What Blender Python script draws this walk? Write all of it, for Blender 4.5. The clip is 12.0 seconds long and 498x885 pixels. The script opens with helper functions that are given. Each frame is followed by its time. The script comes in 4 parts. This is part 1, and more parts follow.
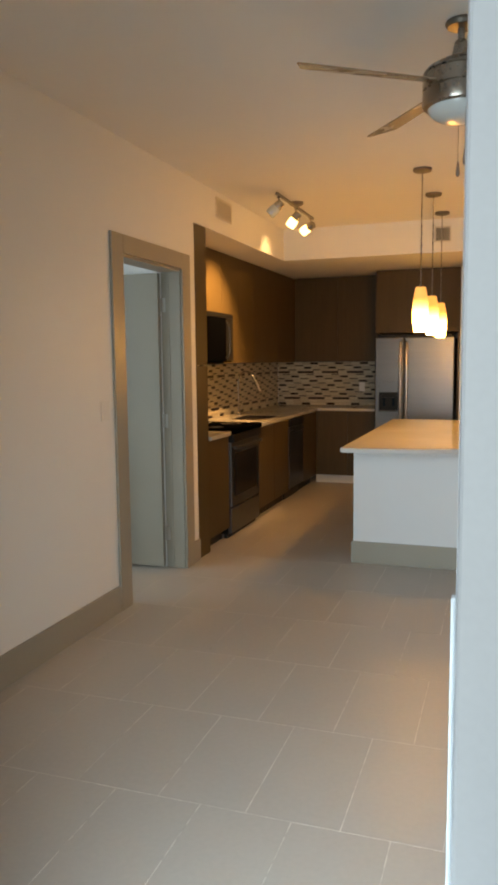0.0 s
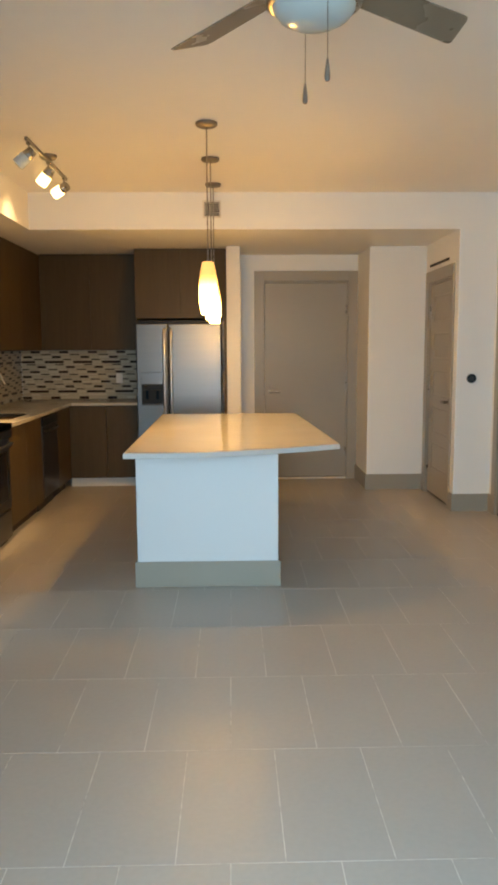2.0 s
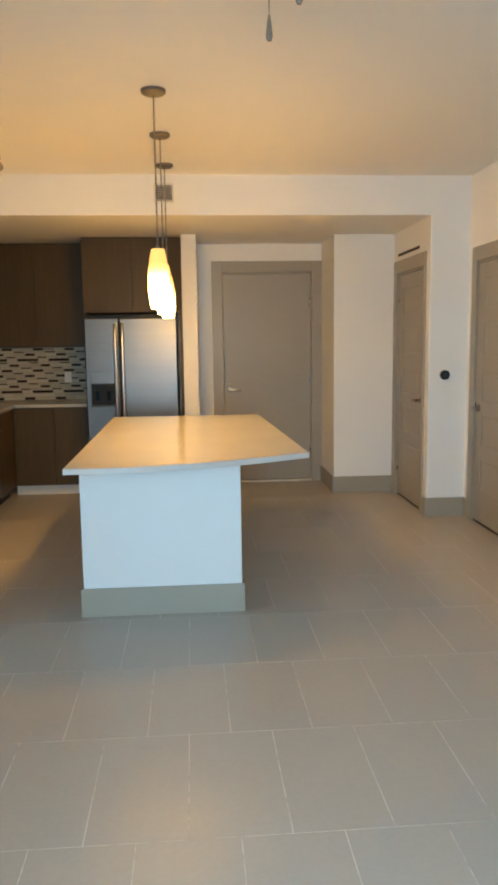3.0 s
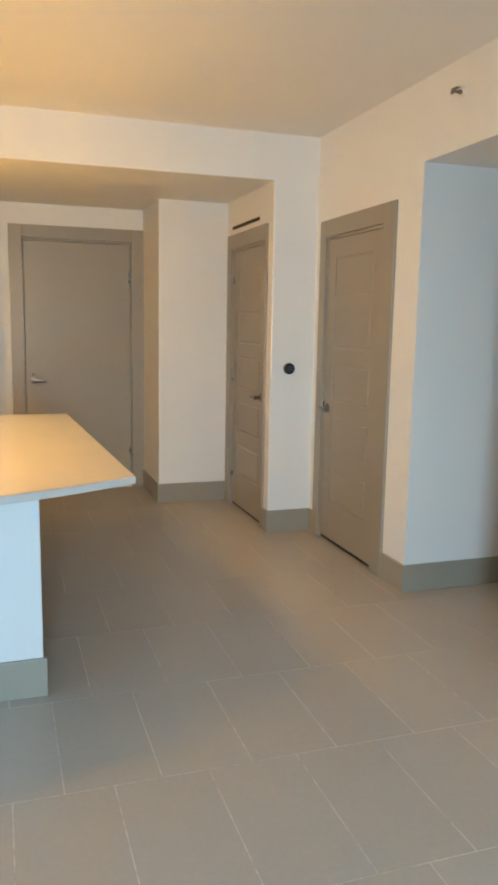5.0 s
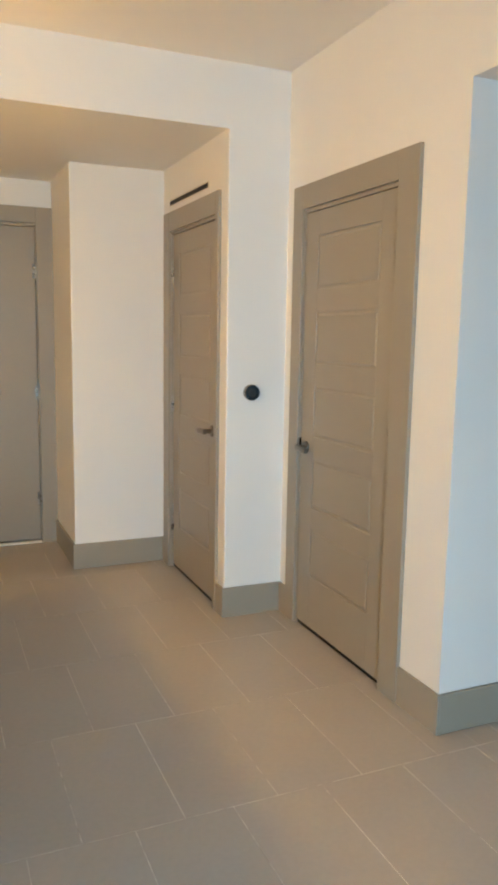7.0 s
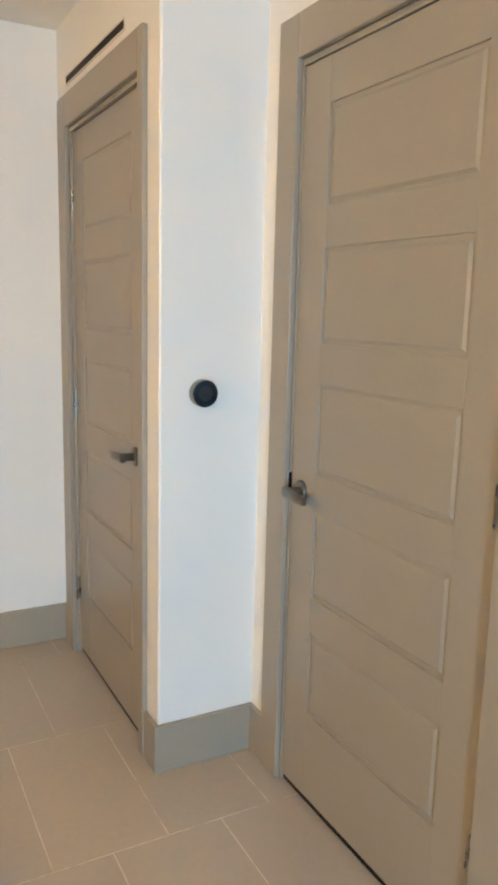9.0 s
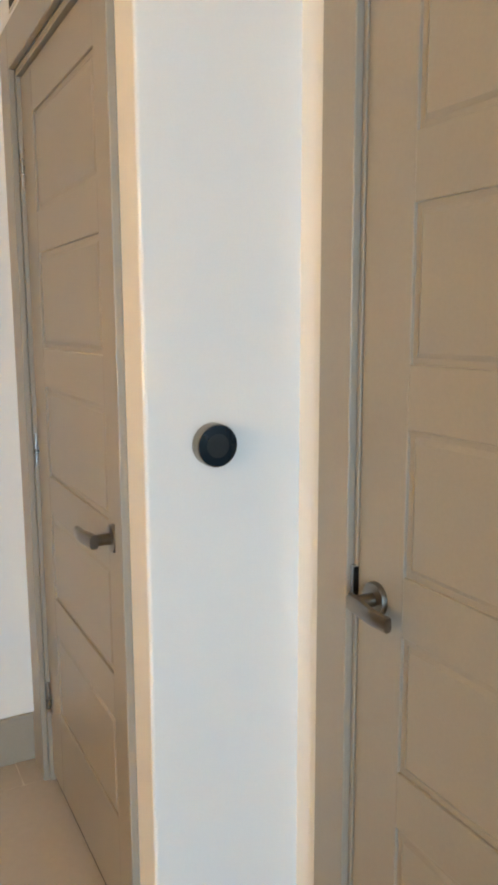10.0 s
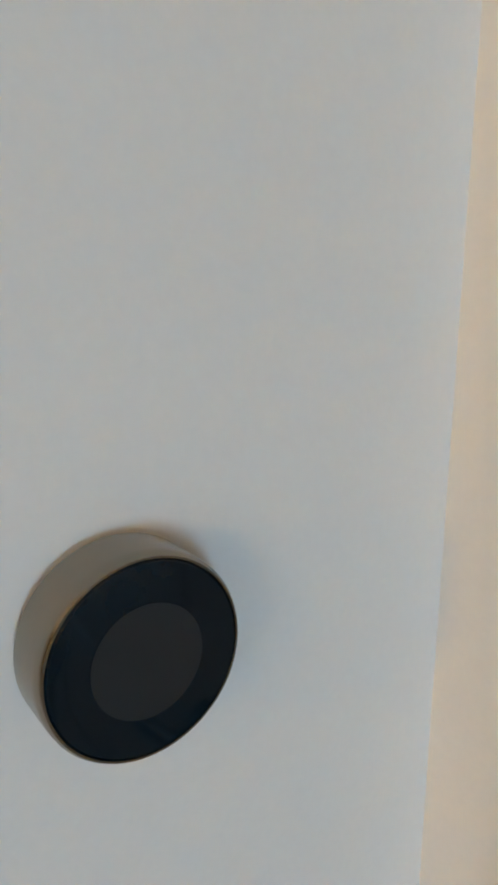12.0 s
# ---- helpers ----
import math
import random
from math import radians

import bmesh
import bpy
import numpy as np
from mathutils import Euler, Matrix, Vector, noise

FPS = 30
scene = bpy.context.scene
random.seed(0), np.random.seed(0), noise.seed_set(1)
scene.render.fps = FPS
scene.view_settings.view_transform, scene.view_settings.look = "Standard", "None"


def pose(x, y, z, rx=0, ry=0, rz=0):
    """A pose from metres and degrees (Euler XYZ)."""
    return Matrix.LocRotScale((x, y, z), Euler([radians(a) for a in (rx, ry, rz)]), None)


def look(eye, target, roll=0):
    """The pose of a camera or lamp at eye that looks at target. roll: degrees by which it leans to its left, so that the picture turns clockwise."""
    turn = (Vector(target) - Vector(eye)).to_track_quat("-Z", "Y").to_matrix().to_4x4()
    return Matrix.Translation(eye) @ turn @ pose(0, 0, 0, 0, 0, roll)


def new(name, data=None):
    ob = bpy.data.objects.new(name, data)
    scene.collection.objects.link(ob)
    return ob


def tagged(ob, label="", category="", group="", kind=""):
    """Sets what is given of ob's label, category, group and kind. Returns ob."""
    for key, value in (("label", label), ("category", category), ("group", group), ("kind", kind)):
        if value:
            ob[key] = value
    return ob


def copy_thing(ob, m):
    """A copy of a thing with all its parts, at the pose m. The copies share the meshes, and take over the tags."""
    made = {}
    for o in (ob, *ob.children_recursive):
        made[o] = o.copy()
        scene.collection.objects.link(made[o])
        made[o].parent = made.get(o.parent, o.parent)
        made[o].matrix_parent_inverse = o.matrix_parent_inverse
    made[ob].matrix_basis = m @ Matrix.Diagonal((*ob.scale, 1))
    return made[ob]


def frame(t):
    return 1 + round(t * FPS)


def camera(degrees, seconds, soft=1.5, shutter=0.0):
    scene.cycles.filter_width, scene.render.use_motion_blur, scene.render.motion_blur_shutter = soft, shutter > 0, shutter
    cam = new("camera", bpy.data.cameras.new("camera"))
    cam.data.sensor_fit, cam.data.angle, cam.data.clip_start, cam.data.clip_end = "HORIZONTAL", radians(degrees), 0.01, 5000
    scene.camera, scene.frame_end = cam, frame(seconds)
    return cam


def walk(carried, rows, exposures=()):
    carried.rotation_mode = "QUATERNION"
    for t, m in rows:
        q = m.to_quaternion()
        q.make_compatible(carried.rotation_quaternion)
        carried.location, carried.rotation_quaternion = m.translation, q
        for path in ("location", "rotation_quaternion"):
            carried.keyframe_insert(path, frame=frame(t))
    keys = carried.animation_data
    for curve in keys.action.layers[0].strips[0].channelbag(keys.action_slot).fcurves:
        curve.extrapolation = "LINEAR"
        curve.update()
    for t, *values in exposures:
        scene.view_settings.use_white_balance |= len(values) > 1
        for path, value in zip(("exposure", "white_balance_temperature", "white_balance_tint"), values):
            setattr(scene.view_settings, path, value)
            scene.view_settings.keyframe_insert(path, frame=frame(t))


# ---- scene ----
cam = camera(36.7, 12.0, soft=3.4)

PATH = [
    (0, (0.211, -0.11, 1.543), (-0.435, 1.77, 1.323), -0.6),
    (0.5, (0.153, 0.13, 1.541), (-0.401, 2.038, 1.312), 0.2),
    (1, (0.008, 0.359, 1.522), (-0.371, 2.308, 1.28), 0.4),
    (1.5, (-0.186, 0.589, 1.53), (-0.284, 2.571, 1.286), -0.1),
    (2, (-0.257, 0.745, 1.52), (-0.211, 2.728, 1.27), -0.3),
    (2.5, (-0.241, 0.996, 1.541), (-0.165, 2.978, 1.282), -0.5),
    (4.5, (-0.182, 2.065, 1.554), (0.35, 3.968, 1.249), 0.1),
    (5, (-0.101, 2.368, 1.549), (0.525, 4.242, 1.239), 1.0),
    (5.5, (-0.038, 2.75, 1.546), (0.714, 4.575, 1.22), 0.6),
    (6, (0.107, 3.115, 1.547), (0.923, 4.912, 1.227), 0.5),
    (6.5, (0.237, 3.484, 1.552), (1.014, 5.305, 1.265), 1.1),
    (8.5, (0.762, 5.114, 1.502), (1.631, 6.884, 1.166), 0.3),
    (9, (0.982, 5.477, 1.49), (1.911, 7.213, 1.139), 1.4),
    (9.5, (1.153, 5.856, 1.494), (2.064, 7.604, 1.153), 2.0),
    (10.0, (1.311, 6.249, 1.469), (2.241, 7.990, 1.151), -0.2),
    (10.5, (1.504, 6.597, 1.471), (2.412, 8.354, 1.171), -0.6),
    (10.8, (1.565, 6.800, 1.476), (2.484, 8.551, 1.173), -1.2),
    (11.0, (1.594, 6.928, 1.468), (2.543, 8.659, 1.148), -2.2),
    (11.2, (1.626, 7.040, 1.465), (2.673, 8.708, 1.118), -2.2),
    (11.5, (1.715, 7.169, 1.448), (2.878, 8.743, 1.035), -2.0),
    (11.8, (1.787, 7.253, 1.415), (2.937, 8.833, 0.987), -0.8),
    (12.0, (1.810, 7.296, 1.379), (2.929, 8.890, 0.924), 0.5),
]
walk(cam, [(t, look(eye, target, roll)) for t, eye, target, roll in PATH],
     exposures=[(0, -0.12, 8300, 20), (1, 0.09, 8500, 18), (1.5, 0.22, 6800, 11), (2, 0.27, 6700, 9), (2.5, 0.34, 6600, 8), (4.5, 0.39, 6350, 7), (5.5, 0.69, 6300, 6), (6.5, 0.77, 6250, 6),
                (8.5, 0.94, 5650, 5), (9.5, 1.03, 5600, 5), (10, 0.95, 5800, 6), (10.5, 0.79, 5950, 7), (10.9, 0.66, 5550, 4), (11.2, 0.46, 5450, 4), (11.5, 0.43, 5450, 4), (12, 0.39, 5700, 5)])

# ---- light ----
world = bpy.data.worlds.new("world")
scene.world = world
world.use_nodes = True
sky = world.node_tree.nodes.new("ShaderNodeTexSky")
sky.sky_type = "NISHITA"
sky.sun_disc = False
sky.sun_elevation, sky.sun_rotation = radians(52), radians(18)
background = world.node_tree.nodes["Background"]
background.inputs["Strength"].default_value = 0.15
world.node_tree.links.new(sky.outputs["Color"], background.inputs["Color"])


def lamp(name, kind, m, watts, colour, **more):
    data = bpy.data.lights.new(name, kind)
    data.energy, data.color = watts, colour
    if "size" in more:
        if kind == "AREA":
            data.shape, data.size, data.size_y = "RECTANGLE", more["size"][0], more["size"][1]
        else:
            data.shadow_soft_size = more["size"]
    if "spread" in more:
        data.spread = radians(more["spread"])
    if "cone" in more:
        data.spot_size, data.spot_blend = radians(more["cone"]), more["blend"]
    ob = new(name, data)
    ob.matrix_world = m
    return ob


sun = lamp("sun", "SUN", look((3, 9, 12), (0, 0, 0)), 2.0, (1.0, 0.95, 0.88))
sun.data.angle = radians(12)
DAY = (0.50, 0.77, 1.0)
WARM = (1.0, 0.53, 0.12)
SPOT_WARM = (1.0, 0.63, 0.28)
# added area lamps for sky light: balcony door, balcony front, bedroom with unseen window
lamp("balcony_daylight", "AREA", look((-0.42, 0.44, 1.16), (0.72, 4.5, -0.1)), 48, DAY, size=(0.64, 2.24), spread=110)
lamp("sky_fill", "AREA", look((0.2, -2.3, 1.5), (0.2, 5, 1.5)), 76, (0.62, 0.86, 1.0), size=(3.6, 2.6))
lamp("bedroom_fill", "AREA", look((-4.95, 2.9, 1.5), (0, 3.4, 1.4)), 62, DAY, size=(1.6, 1.5))
BULB_WATTS = 17
SPOT_WATTS = 150
SHADE_GLOW = 40.0


# ---- materials ----
def mat(name, colour, rough=0.5, metal=0.0, vary=0.08, scale=3.0, fine=60.0, bump=0.02, stretch=(1, 1, 1), spread=0.0, second=None, coat=0.0, spec=0.5, band=(0.3, 0.7)):
    """A surface with broad and fine variation in colour, gloss and relief."""
    m = bpy.data.materials.new(name)
    m.use_nodes = True
    nodes, links = m.node_tree.nodes, m.node_tree.links
    b = nodes["Principled BSDF"]
    b.inputs["Metallic"].default_value = metal
    b.inputs["Coat Weight"].default_value = coat
    b.inputs["Specular IOR Level"].default_value = spec
    tc = nodes.new("ShaderNodeTexCoord")
    mp = nodes.new("ShaderNodeMapping")
    mp.inputs["Scale"].default_value = stretch
    links.new(tc.outputs["Object"], mp.inputs["Vector"])
    broad = nodes.new("ShaderNodeTexNoise")
    broad.inputs["Scale"].default_value, broad.inputs["Detail"].default_value = scale, 4
    small = nodes.new("ShaderNodeTexNoise")
    small.inputs["Scale"].default_value, small.inputs["Detail"].default_value = fine, 3
    for n in (broad, small):
        links.new(mp.outputs["Vector"], n.inputs["Vector"])
    both = nodes.new("ShaderNodeMath")
    both.operation = "MULTIPLY_ADD"
    both.inputs[1].default_value = 0.5
    links.new(small.outputs["Fac"], both.inputs[0])
    half = nodes.new("ShaderNodeMath")
    half.operation = "MULTIPLY"
    half.inputs[1].default_value = 0.5
    links.new(broad.outputs["Fac"], half.inputs[0])
    links.new(half.outputs[0], both.inputs[2])
    fac = both.outputs[0]
    if spread:
        info = nodes.new("ShaderNodeObjectInfo")
        add = nodes.new("ShaderNodeMath")
        add.operation = "MULTIPLY_ADD"
        add.inputs[1].default_value = spread
        links.new(info.outputs["Random"], add.inputs[0])
        links.new(fac, add.inputs[2])
        shift = nodes.new("ShaderNodeMath")
        shift.operation = "SUBTRACT"
        shift.inputs[1].default_value = spread / 2
        links.new(add.outputs[0], shift.inputs[0])
        fac = shift.outputs[0]
    ramp = nodes.new("ShaderNodeValToRGB")
    lo = second or [c * (1 - vary) for c in colour]
    hi = colour if second else [min(1, c * (1 + vary)) for c in colour]
    ramp.color_ramp.elements[0].position, ramp.color_ramp.elements[1].position = band
    ramp.color_ramp.elements[0].color, ramp.color_ramp.elements[1].color = (*lo, 1), (*hi, 1)
    links.new(fac, ramp.inputs["Fac"])
    links.new(ramp.outputs["Color"], b.inputs["Base Color"])
    rr = nodes.new("ShaderNodeMapRange")
    rr.inputs["To Min"].default_value, rr.inputs["To Max"].default_value = max(0.02, rough - 0.06), rough + 0.06
    links.new(broad.outputs["Fac"], rr.inputs["Value"])
    links.new(rr.outputs["Result"], b.inputs["Roughness"])
    if bump:
        bp = nodes.new("ShaderNodeBump")
        bp.inputs["Strength"].default_value, bp.inputs["Distance"].default_value = bump * 10, 0.001
        links.new(small.outputs["Fac"], bp.inputs["Height"])
        links.new(bp.outputs["Normal"], b.inputs["Normal"])
    return m


def glow(name, colour, strength, low=None, high=None, ends=1.0, base=(0.8, 0.75, 0.65)):
    """A surface that gives off light; from low to high it fades to `ends` of its strength."""
    m = bpy.data.materials.new(name)
    m.use_nodes = True
    nodes, links = m.node_tree.nodes, m.node_tree.links
    b = nodes["Principled BSDF"]
    b.inputs["Base Color"].default_value = (*base, 1)
    b.inputs["Roughness"].default_value = 0.3
    b.inputs["Emission Color"].default_value = (*colour, 1)
    b.inputs["Emission Strength"].default_value = strength
    if low is not None:
        tc, xyz = nodes.new("ShaderNodeTexCoord"), nodes.new("ShaderNodeSeparateXYZ")
        mr = nodes.new("ShaderNodeMapRange")
        mr.inputs["From Min"].default_value, mr.inputs["From Max"].default_value = low, high
        mr.inputs["To Min"].default_value, mr.inputs["To Max"].default_value = strength, strength * ends
        links.new(tc.outputs["Object"], xyz.inputs[0])
        links.new(xyz.outputs["Z"], mr.inputs["Value"])
        mr.interpolation_type = "SMOOTHERSTEP"
        links.new(mr.outputs["Result"], b.inputs["Emission Strength"])
    return m


PAINT = mat("wall_paint", (0.78, 0.765, 0.735), 0.55, vary=0.02, scale=1.5, fine=220, bump=0.014)
CEIL = mat("ceiling_paint", (0.80, 0.78, 0.75), 0.7, vary=0.02, scale=1.2, fine=160, bump=0.05)
TRIM = mat("taupe_trim_paint", (0.313, 0.281, 0.227), 0.38, vary=0.04, scale=2, fine=140, bump=0.02)
TILE = mat("grey_porcelain", (0.43, 0.397, 0.355), 0.42, vary=0.05, scale=2.6, fine=45, bump=0.008, spread=0.10)
GROUT = mat("light_grout", (0.70, 0.665, 0.61), 0.85, second=(0.40, 0.37, 0.33), scale=2.3, fine=25, bump=0.05, band=(0.39, 0.54))
BED = mat("mosaic_grout", (0.40, 0.36, 0.28), 0.85, vary=0.1, scale=3, fine=200, bump=0.05)
WOOD = mat("dark_wood_laminate", (0.080, 0.0525, 0.0205), 0.42, second=(0.060, 0.039, 0.0148), scale=2.2, fine=9, bump=0.01, stretch=(9, 9, 0.35), spread=0.1, spec=0.2)
QUARTZ = mat("pale_quartz", (0.60, 0.575, 0.53), 0.13, second=(0.58, 0.555, 0.51), scale=2, fine=160, bump=0.0)
KQUARTZ = mat("mottled_kitchen_quartz", (0.50, 0.465, 0.40), 0.2, second=(0.37, 0.34, 0.285), scale=5, fine=60, bump=0.0)
QUARTZ_EDGE = mat("honed_quartz_edge", (0.60, 0.58, 0.545), 0.5, second=(0.57, 0.55, 0.515), scale=3, fine=160, bump=0.0)
ISLAND = mat("island_white_paint", (0.69, 0.69, 0.685), 0.45, vary=0.02, scale=2, fine=180, bump=0.02)
BARSTEEL = mat("satin_steel_bar", (0.46, 0.44, 0.41), 0.3, metal=1.0, vary=0.05, scale=4, fine=80, bump=0.0, stretch=(1, 1, 0.2))
STEEL = mat("brushed_steel", (0.14, 0.14, 0.138), 0.36, metal=1.0, vary=0.06, scale=1.5, fine=60, bump=0.015, stretch=(0.4, 0.4, 18))
NICKEL = mat("satin_nickel", (0.36, 0.335, 0.30), 0.28, metal=1.0, vary=0.05, scale=30, fine=300, bump=0.0)
# darker copy of the nickel; weaker reflections are put into its colour
DIM_NICKEL = mat("dim_nickel", (0.23, 0.20, 0.165), 0.30, metal=1.0, vary=0.08, scale=30, fine=300, bump=0.0)
CANOPY = mat("satin_canopy", (0.25, 0.225, 0.19), 0.46, metal=1.0, vary=0.06, scale=20, fine=200, bump=0.0)
CHROME = mat("chrome", (0.80, 0.80, 0.79), 0.08, metal=1.0, vary=0.02, bump=0.0)
DARKSTEEL = mat("dark_steel", (0.085, 0.075, 0.066), 0.35, metal=1.0, vary=0.06, bump=0.0)
BLACKGLASS = mat("black_glass", (0.0012, 0.0012, 0.0014), 0.16, vary=0.1, bump=0.0, spec=0.0)
CLOCKGLASS = mat("blue_black_glass", (0.003, 0.009, 0.015), 0.08, vary=0.1, bump=0.0, spec=0.3)
OVENGLASS = mat("brown_black_glass", (0.010, 0.007, 0.005), 0.22, vary=0.1, bump=0.0, spec=0.15)
BLACK = mat("black_plastic", (0.005, 0.0046, 0.0042), 0.4, vary=0.15, fine=200, bump=0.01, spec=0.2)
# near-black; puts the shade of slot, square vent and sink bowl into colour
DARK = mat("dark_gap", (0.015, 0.013, 0.012), 0.8, vary=0.1)
WHITEPLASTIC = mat("white_plastic", (0.74, 0.72, 0.68), 0.35, vary=0.02, bump=0.0)
VENTPAINT = mat("vent_enamel", (0.66, 0.61, 0.53), 0.45, vary=0.04, bump=0.01)
PULLWOOD = mat("brown_pull_wood", (0.20, 0.15, 0.11), 0.5, vary=0.15, scale=20, fine=120, bump=0.0)
FANBLADE = mat("fan_blade_veneer", (0.24, 0.19, 0.135), 0.27, second=(0.232, 0.183, 0.13), scale=4, fine=30, bump=0.004)
OPAL = mat("opal_glass", (0.56, 0.61, 0.60), 0.22, vary=0.02, bump=0.0)
FRAMEWHITE = mat("white_door_frame", (0.60, 0.64, 0.66), 0.4, vary=0.03, fine=120, bump=0.01)
MOSAIC_PALE = mat("pale_glass_strip", (0.52, 0.475, 0.37), 0.22, second=(0.38, 0.34, 0.26), scale=6, fine=40, bump=0.0, spread=0.6)
MOSAIC_DARK = mat("dark_brown_strip", (0.030, 0.018, 0.011), 0.4, second=(0.012, 0.008, 0.005), scale=6, fine=40, bump=0.0, spread=0.6, spec=0.15)
CONCRETE = mat("concrete", (0.36, 0.35, 0.33), 0.85, vary=0.15, scale=2, fine=40, bump=0.08)
GRASS = mat("far_ground", (0.09, 0.11, 0.06), 0.95, vary=0.3, scale=0.3, fine=4, bump=0.05)
GLOW_SHADE = glow("lit_amber_glass", (1.0, 0.52, 0.12), SHADE_GLOW, 1.72, 1.985, 0.024, base=(0.60, 0.36, 0.13))
GLOW_SPOT = glow("lit_spot_glass", (1.0, 0.62, 0.22), 7.0)
# non-metal pale colour stands for the gleam along the metal threshold
THRESHOLD = mat("threshold_gleam", (0.70, 0.65, 0.56), 0.4, vary=0.1, scale=8, fine=90, bump=0.01)
SCREEN = mat("dim_screen", (0.026, 0.029, 0.031), 0.14, vary=0.05, bump=0.0, spec=0.15)


# ---- builders ----
def bx(bm, x0, x1, y0, y1, z0, z1, bevel=0.0, seg=2):
    """A box between two corners, its edges rounded by bevel."""
    made = bmesh.ops.create_cube(bm, size=1, matrix=Matrix.Translation(((x0 + x1) / 2, (y0 + y1) / 2, (z0 + z1) / 2)) @ Matrix.Diagonal((x1 - x0, y1 - y0, z1 - z0, 1)))
    if bevel:
        edges = {e for v in made["verts"] for e in v.link_edges}
        bmesh.ops.bevel(bm, geom=list(edges), offset=bevel, segments=seg, affect="EDGES", profile=0.5)
    return bm


def box(*a, **k):
    return bx(bmesh.new(), *a, **k)


def lathe(bm, profile, at=(0, 0, 0), seg=32, turn=None):
    """A body of revolution round z through `at`, from pairs of radius and height."""
    turn = turn or Matrix()
    rings = []
    for r, z in profile:
        if r < 1e-5:
            rings.append([bm.verts.new(Vector(at) + turn.to_3x3() @ Vector((0, 0, z)))])
        else:
            rings.append([bm.verts.new(Vector(at) + turn.to_3x3() @ Vector((r * math.cos(2 * math.pi * i / seg), r * math.sin(2 * math.pi * i / seg), z))) for i in range(seg)])
    for a, b in zip(rings, rings[1:]):
        for i in range(seg):
            j = (i + 1) % seg
            ring = [a[i % len(a)], a[j % len(a)], b[j % len(b)], b[i % len(b)]]
            ring = [v for k, v in enumerate(ring) if v not in ring[:k]]
            if len(ring) > 2:
                bm.faces.new(ring)
    for ring in (rings[0], rings[-1]):
        if len(ring) > 2:
            bm.faces.new(ring)
    bmesh.ops.recalc_face_normals(bm, faces=bm.faces)
    return bm


def tube(bm, points, r, seg=12):
    """A round bar along points; r is one radius or one for each point."""
    pts = [Vector(p) for p in points]
    rs = r if isinstance(r, (list, tuple)) else [r] * len(pts)
    rings, up = [], None
    for i, p in enumerate(pts):
        d = (pts[min(i + 1, len(pts) - 1)] - pts[max(i - 1, 0)]).normalized()
        if up is None:
            up = Vector((0, 0, 1)) if abs(d.z) < 0.9 else Vector((1, 0, 0))
        side = d.cross(up).normalized()
        up = side.cross(d).normalized()
        rings.append([bm.verts.new(p + rs[i] * (math.cos(2 * math.pi * k / seg) * side + math.sin(2 * math.pi * k / seg) * up)) for k in range(seg)])
    for a, b in zip(rings, rings[1:]):
        for k in range(seg):
            bm.faces.new((a[k], a[(k + 1) % seg], b[(k + 1) % seg], b[k]))
    bm.faces.new(rings[0][::-1])
    bm.faces.new(rings[-1])
    bmesh.ops.recalc_face_normals(bm, faces=bm.faces)
    return bm


def smooth_curve(points, steps=6):
    """Points on a smooth line through the given ones."""
    p = [Vector(q) for q in points]
    p = [2 * p[0] - p[1]] + p + [2 * p[-1] - p[-2]]
    out = []
    for i in range(1, len(p) - 2):
        for s in range(steps):
            t = s / steps
            out.append(0.5 * (2 * p[i] + (p[i + 1] - p[i - 1]) * t + (2 * p[i - 1] - 5 * p[i] + 4 * p[i + 1] - p[i + 2]) * t * t + (3 * p[i] - p[i - 1] - 3 * p[i + 1] + p[i + 2]) * t ** 3))
    return out + [p[-2]]


PLACED = {}


def mesh_of(name, bm, material, m=None, smooth=False):
    if m is not None:
        bm.transform(m)
    me = bpy.data.meshes.new(name)
    bm.to_mesh(me)
    bm.free()
    me.materials.append(material)
    if smooth:
        me.polygons.foreach_set("use_smooth", [True] * len(me.polygons))
        me.set_sharp_from_angle(angle=radians(35))
    return me


def part(name, bm, material, parent=None, label="", m=None, smooth=False):
    """One mesh, in the world's metres (after m), alone or under a thing or part."""
    ob = new(name, mesh_of(name, bm, material, m, smooth))
    if parent is not None:
        ob.parent = parent
        ob.matrix_parent_inverse = PLACED.get(parent, Matrix()).inverted()
    return tagged(ob, label)


def thing(name, at, label, category, group="", kind=""):
    """An Empty at a thing's base."""
    ob = new(name)
    ob.empty_display_size = 0.1
    ob.matrix_basis = at if isinstance(at, Matrix) else Matrix.Translation(at)
    PLACED[ob] = ob.matrix_basis.copy()
    return tagged(ob, label, category, group, kind)


def structure(name, bm, material, label, category=""):
    return tagged(part(name, bm, material), label, category, kind="structure")


# ---- the plan ----
XL, XR = -2.02, 2.13          # living room's side walls
YB = 7.56                     # face of the lowered ceiling and of the column
YN = 0.70                     # balcony wall
ZC, ZS, ZH = 2.875, 2.56, 2.44  # ceiling, lowered ceiling, hall opening
KX, KY = -2.70, 9.58          # kitchen's side and back walls
YE = 9.40                     # entry wall
XC = 1.79                     # closet wall
BASE = 0.165                  # baseboard height

# bedroom door 4.02 to 4.915
b = bmesh.new()
bx(b, XL - 0.15, XL, YN, 4.02, 0, ZC)
bx(b, XL - 0.15, XL, 4.915, 5.165, 0, ZC)
bx(b, XL - 0.15, XL, 4.02, 4.915, 2.195, ZC)
structure("wall_left", b, PAINT, "smooth off-white painted wall with an open bedroom doorway", "wall")
b = bmesh.new()
bx(b, XR, XR + 0.15, YN, 5.1, 0, ZC)
bx(b, XR, XR + 0.15, 5.1, 6.12, ZH, ZC)
bx(b, XR, XR + 0.15, 6.12, 6.515, 0, ZC)
